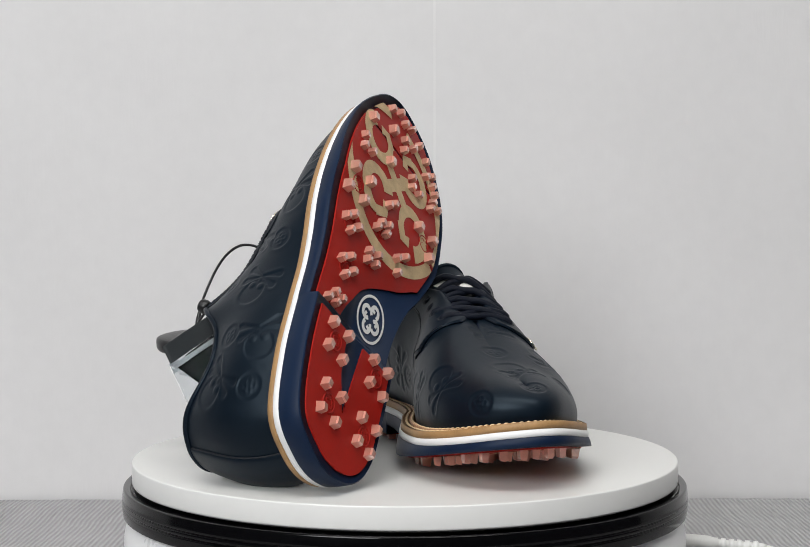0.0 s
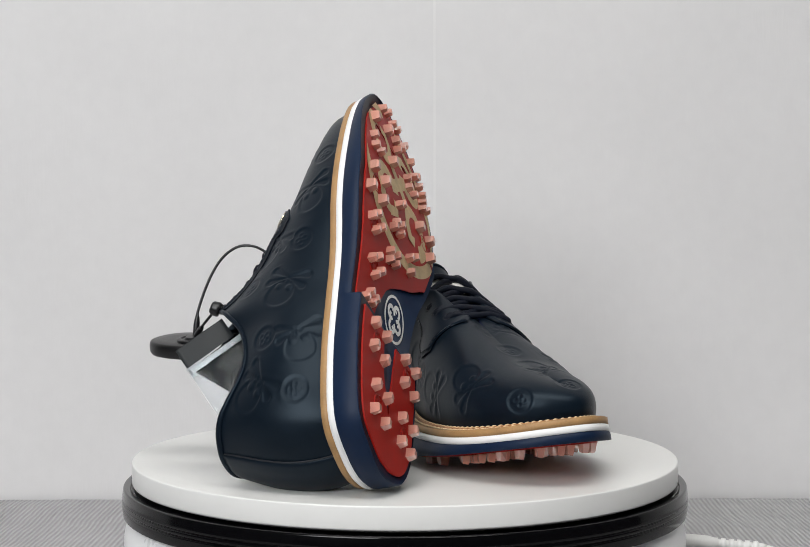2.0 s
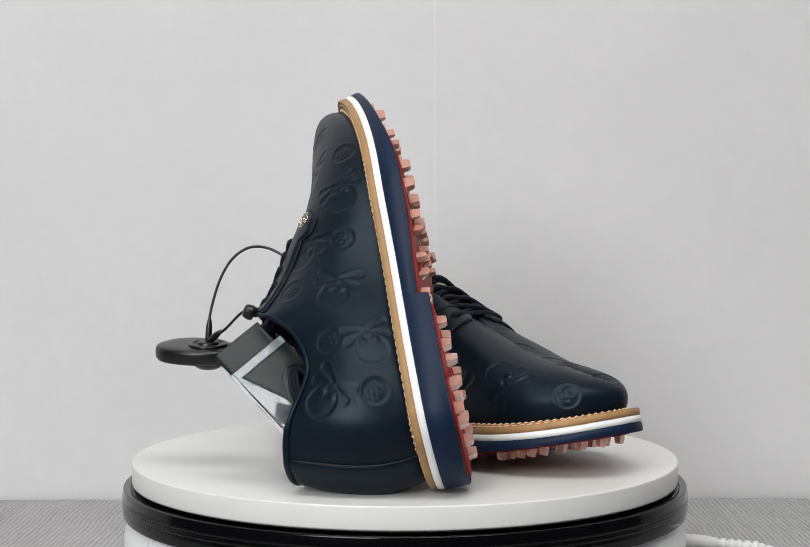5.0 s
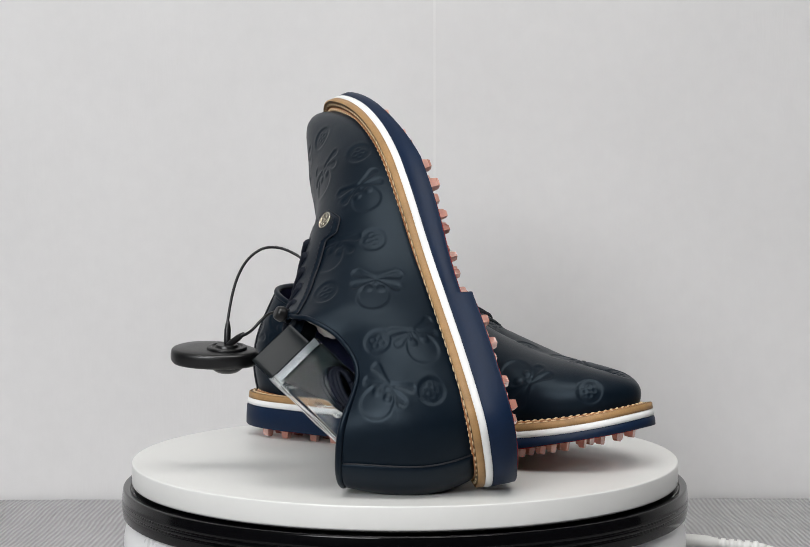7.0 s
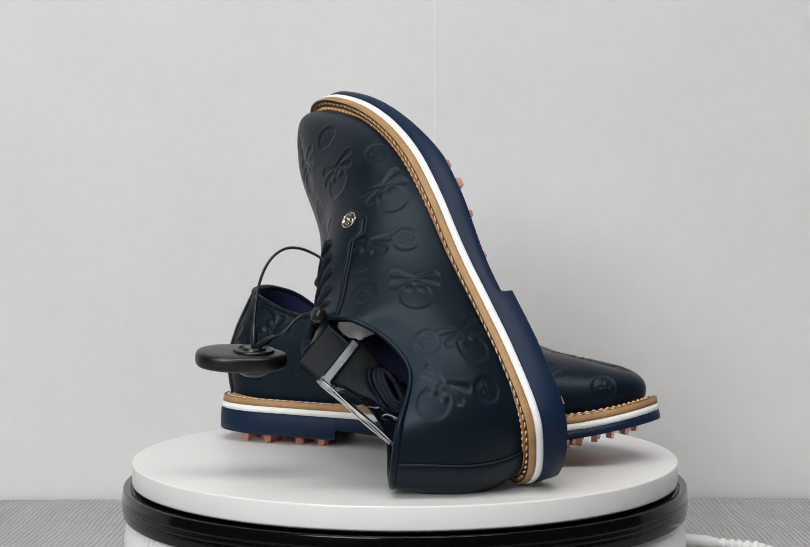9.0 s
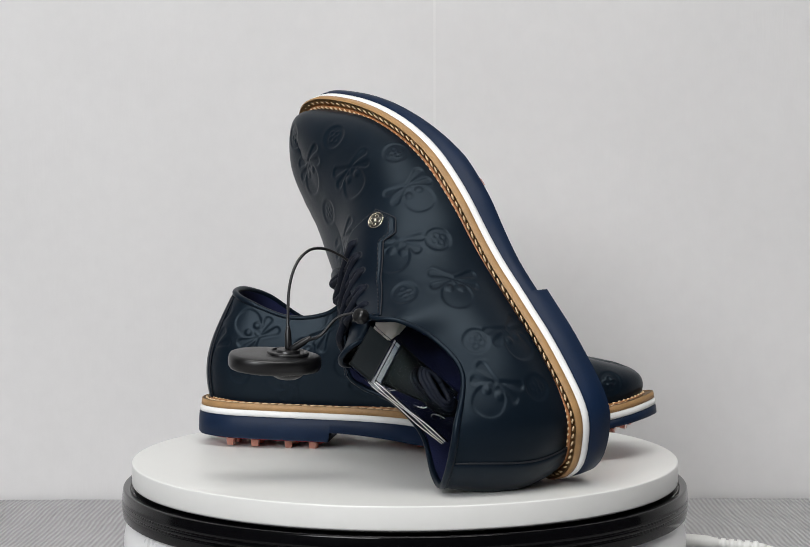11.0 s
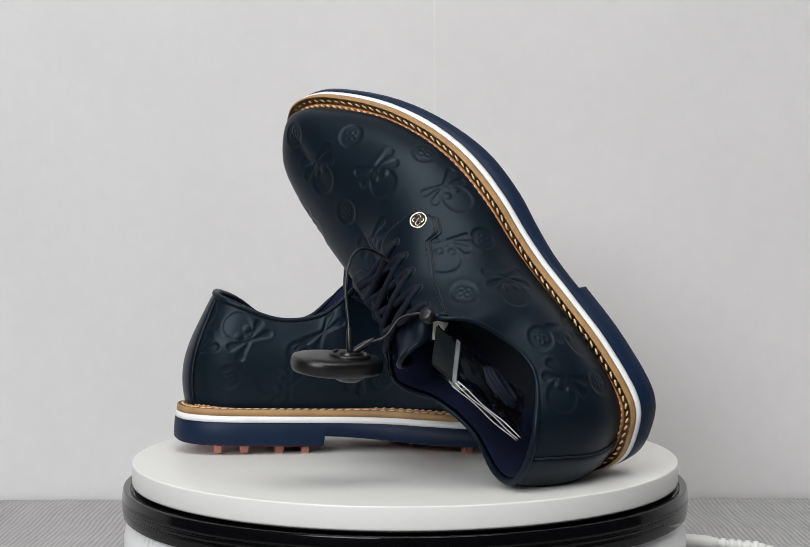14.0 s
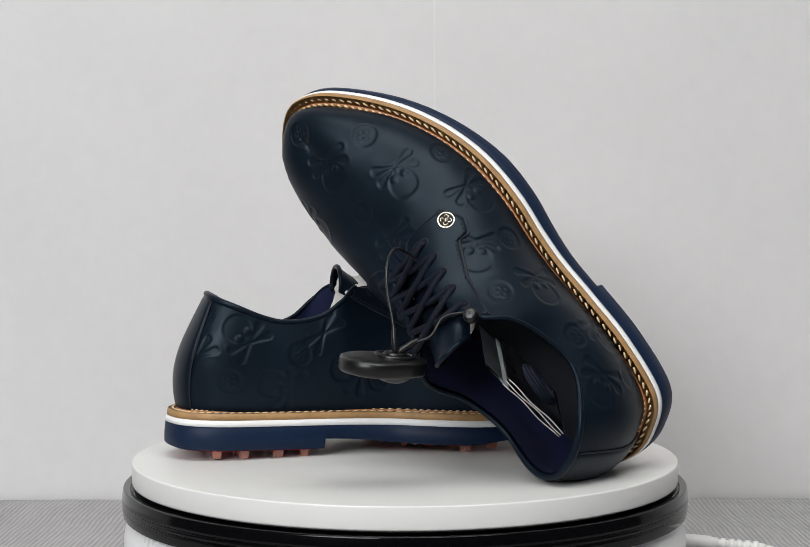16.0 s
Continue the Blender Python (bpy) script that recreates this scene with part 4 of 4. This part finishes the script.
    # bright reflections along the film's folds, modelled as thin white threads
    for a, b, c, d, bow in ((0.08, 0.315, 0.98, 0.36, 0.02), (0.07, 0.32, 0.86, 0.47, 0.03), (0.06, 0.335, 0.62, 0.62, -0.03), (0.34, 0.64, 0.58, 0.72, 0.03), (0.36, 0.78, 0.54, 0.86, -0.03)):
        line = [(o + u * (a + (c - a) * q) + w * (b + (d - b) * q + bow * math.sin(4 * q)) + n * (2.9 + 0.5 * math.sin(7 * q))) * MM for q in np.linspace(0, 1, 15)]
        v, f = tube(line, 0.00034, 6, [0.3 + 0.9 * math.sin(math.pi * q) ** 0.6 for q in np.linspace(0, 1, 15)])
        mesh_ob("fold_highlight", v, f, M_EDGE_HIGHLIGHT, bag, "white thread for the highlight on a film fold")
    for off in (-2.4, -0.6, 1.6):
        line = [(o + w * (0.24 + 0.70 * k / 12) + n * (off + 0.5 * math.sin(k * 0.8 + off)) - u * 0.012) * MM for k in range(13)]
        v, f = tube(line, 0.00026, 6)
        mesh_ob("film_edge", v, f, M_EDGE_HIGHLIGHT, bag, "bright sealed film edge")
    turning(bag, POSE_A)


film_bag()


def security_tag():
    """A flat black alarm tag that hangs from the laces by a steel-cored loop."""
    tag = thing("security_tag", "flat black plastic security tag hanging from the laces", "security tag")
    cx, cy, cz = TAG_C
    ring = []
    for k in range(72):
        a = 2 * math.pi * k / 72
        c, s = math.cos(a), math.sin(a)
        r = 1.0 / (abs(c) ** 2.1 + abs(s) ** 2.1) ** (1 / 2.1)
        ring.append(Vector((TAG_A * r * c, (TAG_B - 0.12 * TAG_B * c) * r * s, 0)))
    loops = []
    for w, z in ((0.0, 4.0), (0.6, 4.0), (0.90, 3.7), (0.965, 3.1), (0.99, 1.8), (1.0, 0.0), (1.0, -2.4), (0.985, -4.0), (0.95, -5.2), (0.85, -5.8), (0.0, -6.0)):
        loops.append([p * w + Vector((0, 0, z)) for p in ring])
    verts = [p for l in loops for p in l]
    faces = [tuple(q) for q in grid_faces(len(loops), 72, True, True)]
    m = pose(0, 0, 0, 7, 3, TAG_TURN)
    place = lambda p: (m @ Vector(p) + Vector(TAG_C)) * MM
    mesh_ob("plate", [place(p) for p in verts], faces, M_TAG, tag)
    hub = (TAG_HUB[0], TAG_HUB[1])
    v, f = lathe(rounded([(0, 3.6), (12.5, 3.6), (12.2, 5.4), (9.8, 5.8), (8.9, 4.8), (7.2, 4.8), (6.6, 6.6), (0, 6.6)], 0.5), 48)
    mesh_ob("hub", [place(Vector(p) + Vector((*hub, 0))) for p in v], f, M_TAG, tag, "raised round lock hub")
    v, f = lathe(rounded([(0, -3.8), (11, -3.8), (10.2, -8.0), (6.5, -10.8), (0, -11.8)], 1.5), 40)
    mesh_ob("dome", [place(Vector(p) + Vector((*hub, 0))) for p in v], f, M_TAG, tag, "domed underside")
    h = place((*hub, 6.0)) / MM
    for pts, r in (([h + Vector((0, 0, 0)), h + Vector((0.3, 2, 16)), (-97, -86, 118), (-91, -80, 132), (-82, -75, 139.5), (-72, -71, 140), (-62, -70, 136), (-55, -71, 131)], 0.9),
                   ([h + Vector((1, -1, 0)), h + Vector((8, -5, 5)), h + Vector((17, -12, 9.5)), (-72, -108, 101), (-58, -117, 104)], 0.9)):
        v, f = tube(smooth_line([Vector(p) * MM for p in pts], 10), r * MM, 8)
        mesh_ob("loop", v, f, M_WIRE, tag, "thin black security wire")
        q = [Vector(p) for p in pts]
        d = (q[1] - q[0]).normalized()
        v, f = tube([(q[0] + d * k) * MM for k in (0, 2, 9, 13, 15)], 1.8 * MM, 10, (1, 1.15, 1.15, 0.8, 0.5))
        mesh_ob("ferrule", v, f, M_WIRE, tag, "black crimp sleeve")
    # the pin head that locks the loop by the top eyelet
    pin = Vector((-60, -119, 101)) * MM
    v, f = lathe(rounded([(0, 0), (0.0042, 0), (0.0048, 0.002), (0.0042, 0.0055), (0.0030, 0.0065), (0, 0.0068)], 0.0006), 32)
    pm = Matrix.Translation(pin) @ Vector((-0.75, -0.45, 0.35)).to_track_quat("Z", "Y").to_matrix().to_4x4()
    mesh_ob("pin_head", [pm @ Vector(p) for p in v], f, M_TAG, tag, "round black pin head")
    turning(tag, pose(0, 0, 0))


TAG_C = (-107.8, -95.0, 75.5)
TAG_A, TAG_B, TAG_TURN = 27.5, 20.5, -8.0
TAG_HUB = (7.5, 0.5)
security_tag()


# ---------- motion ----------
def motions():
    for ob, m in MOVING:
        rows = []
        for k in range(33):
            t = 0.5 * k
            rows.append((t, pose(0, 0, 0, 0, 0, TURN * (t - 8.0)) @ m))
        walk(ob, rows)


motions()
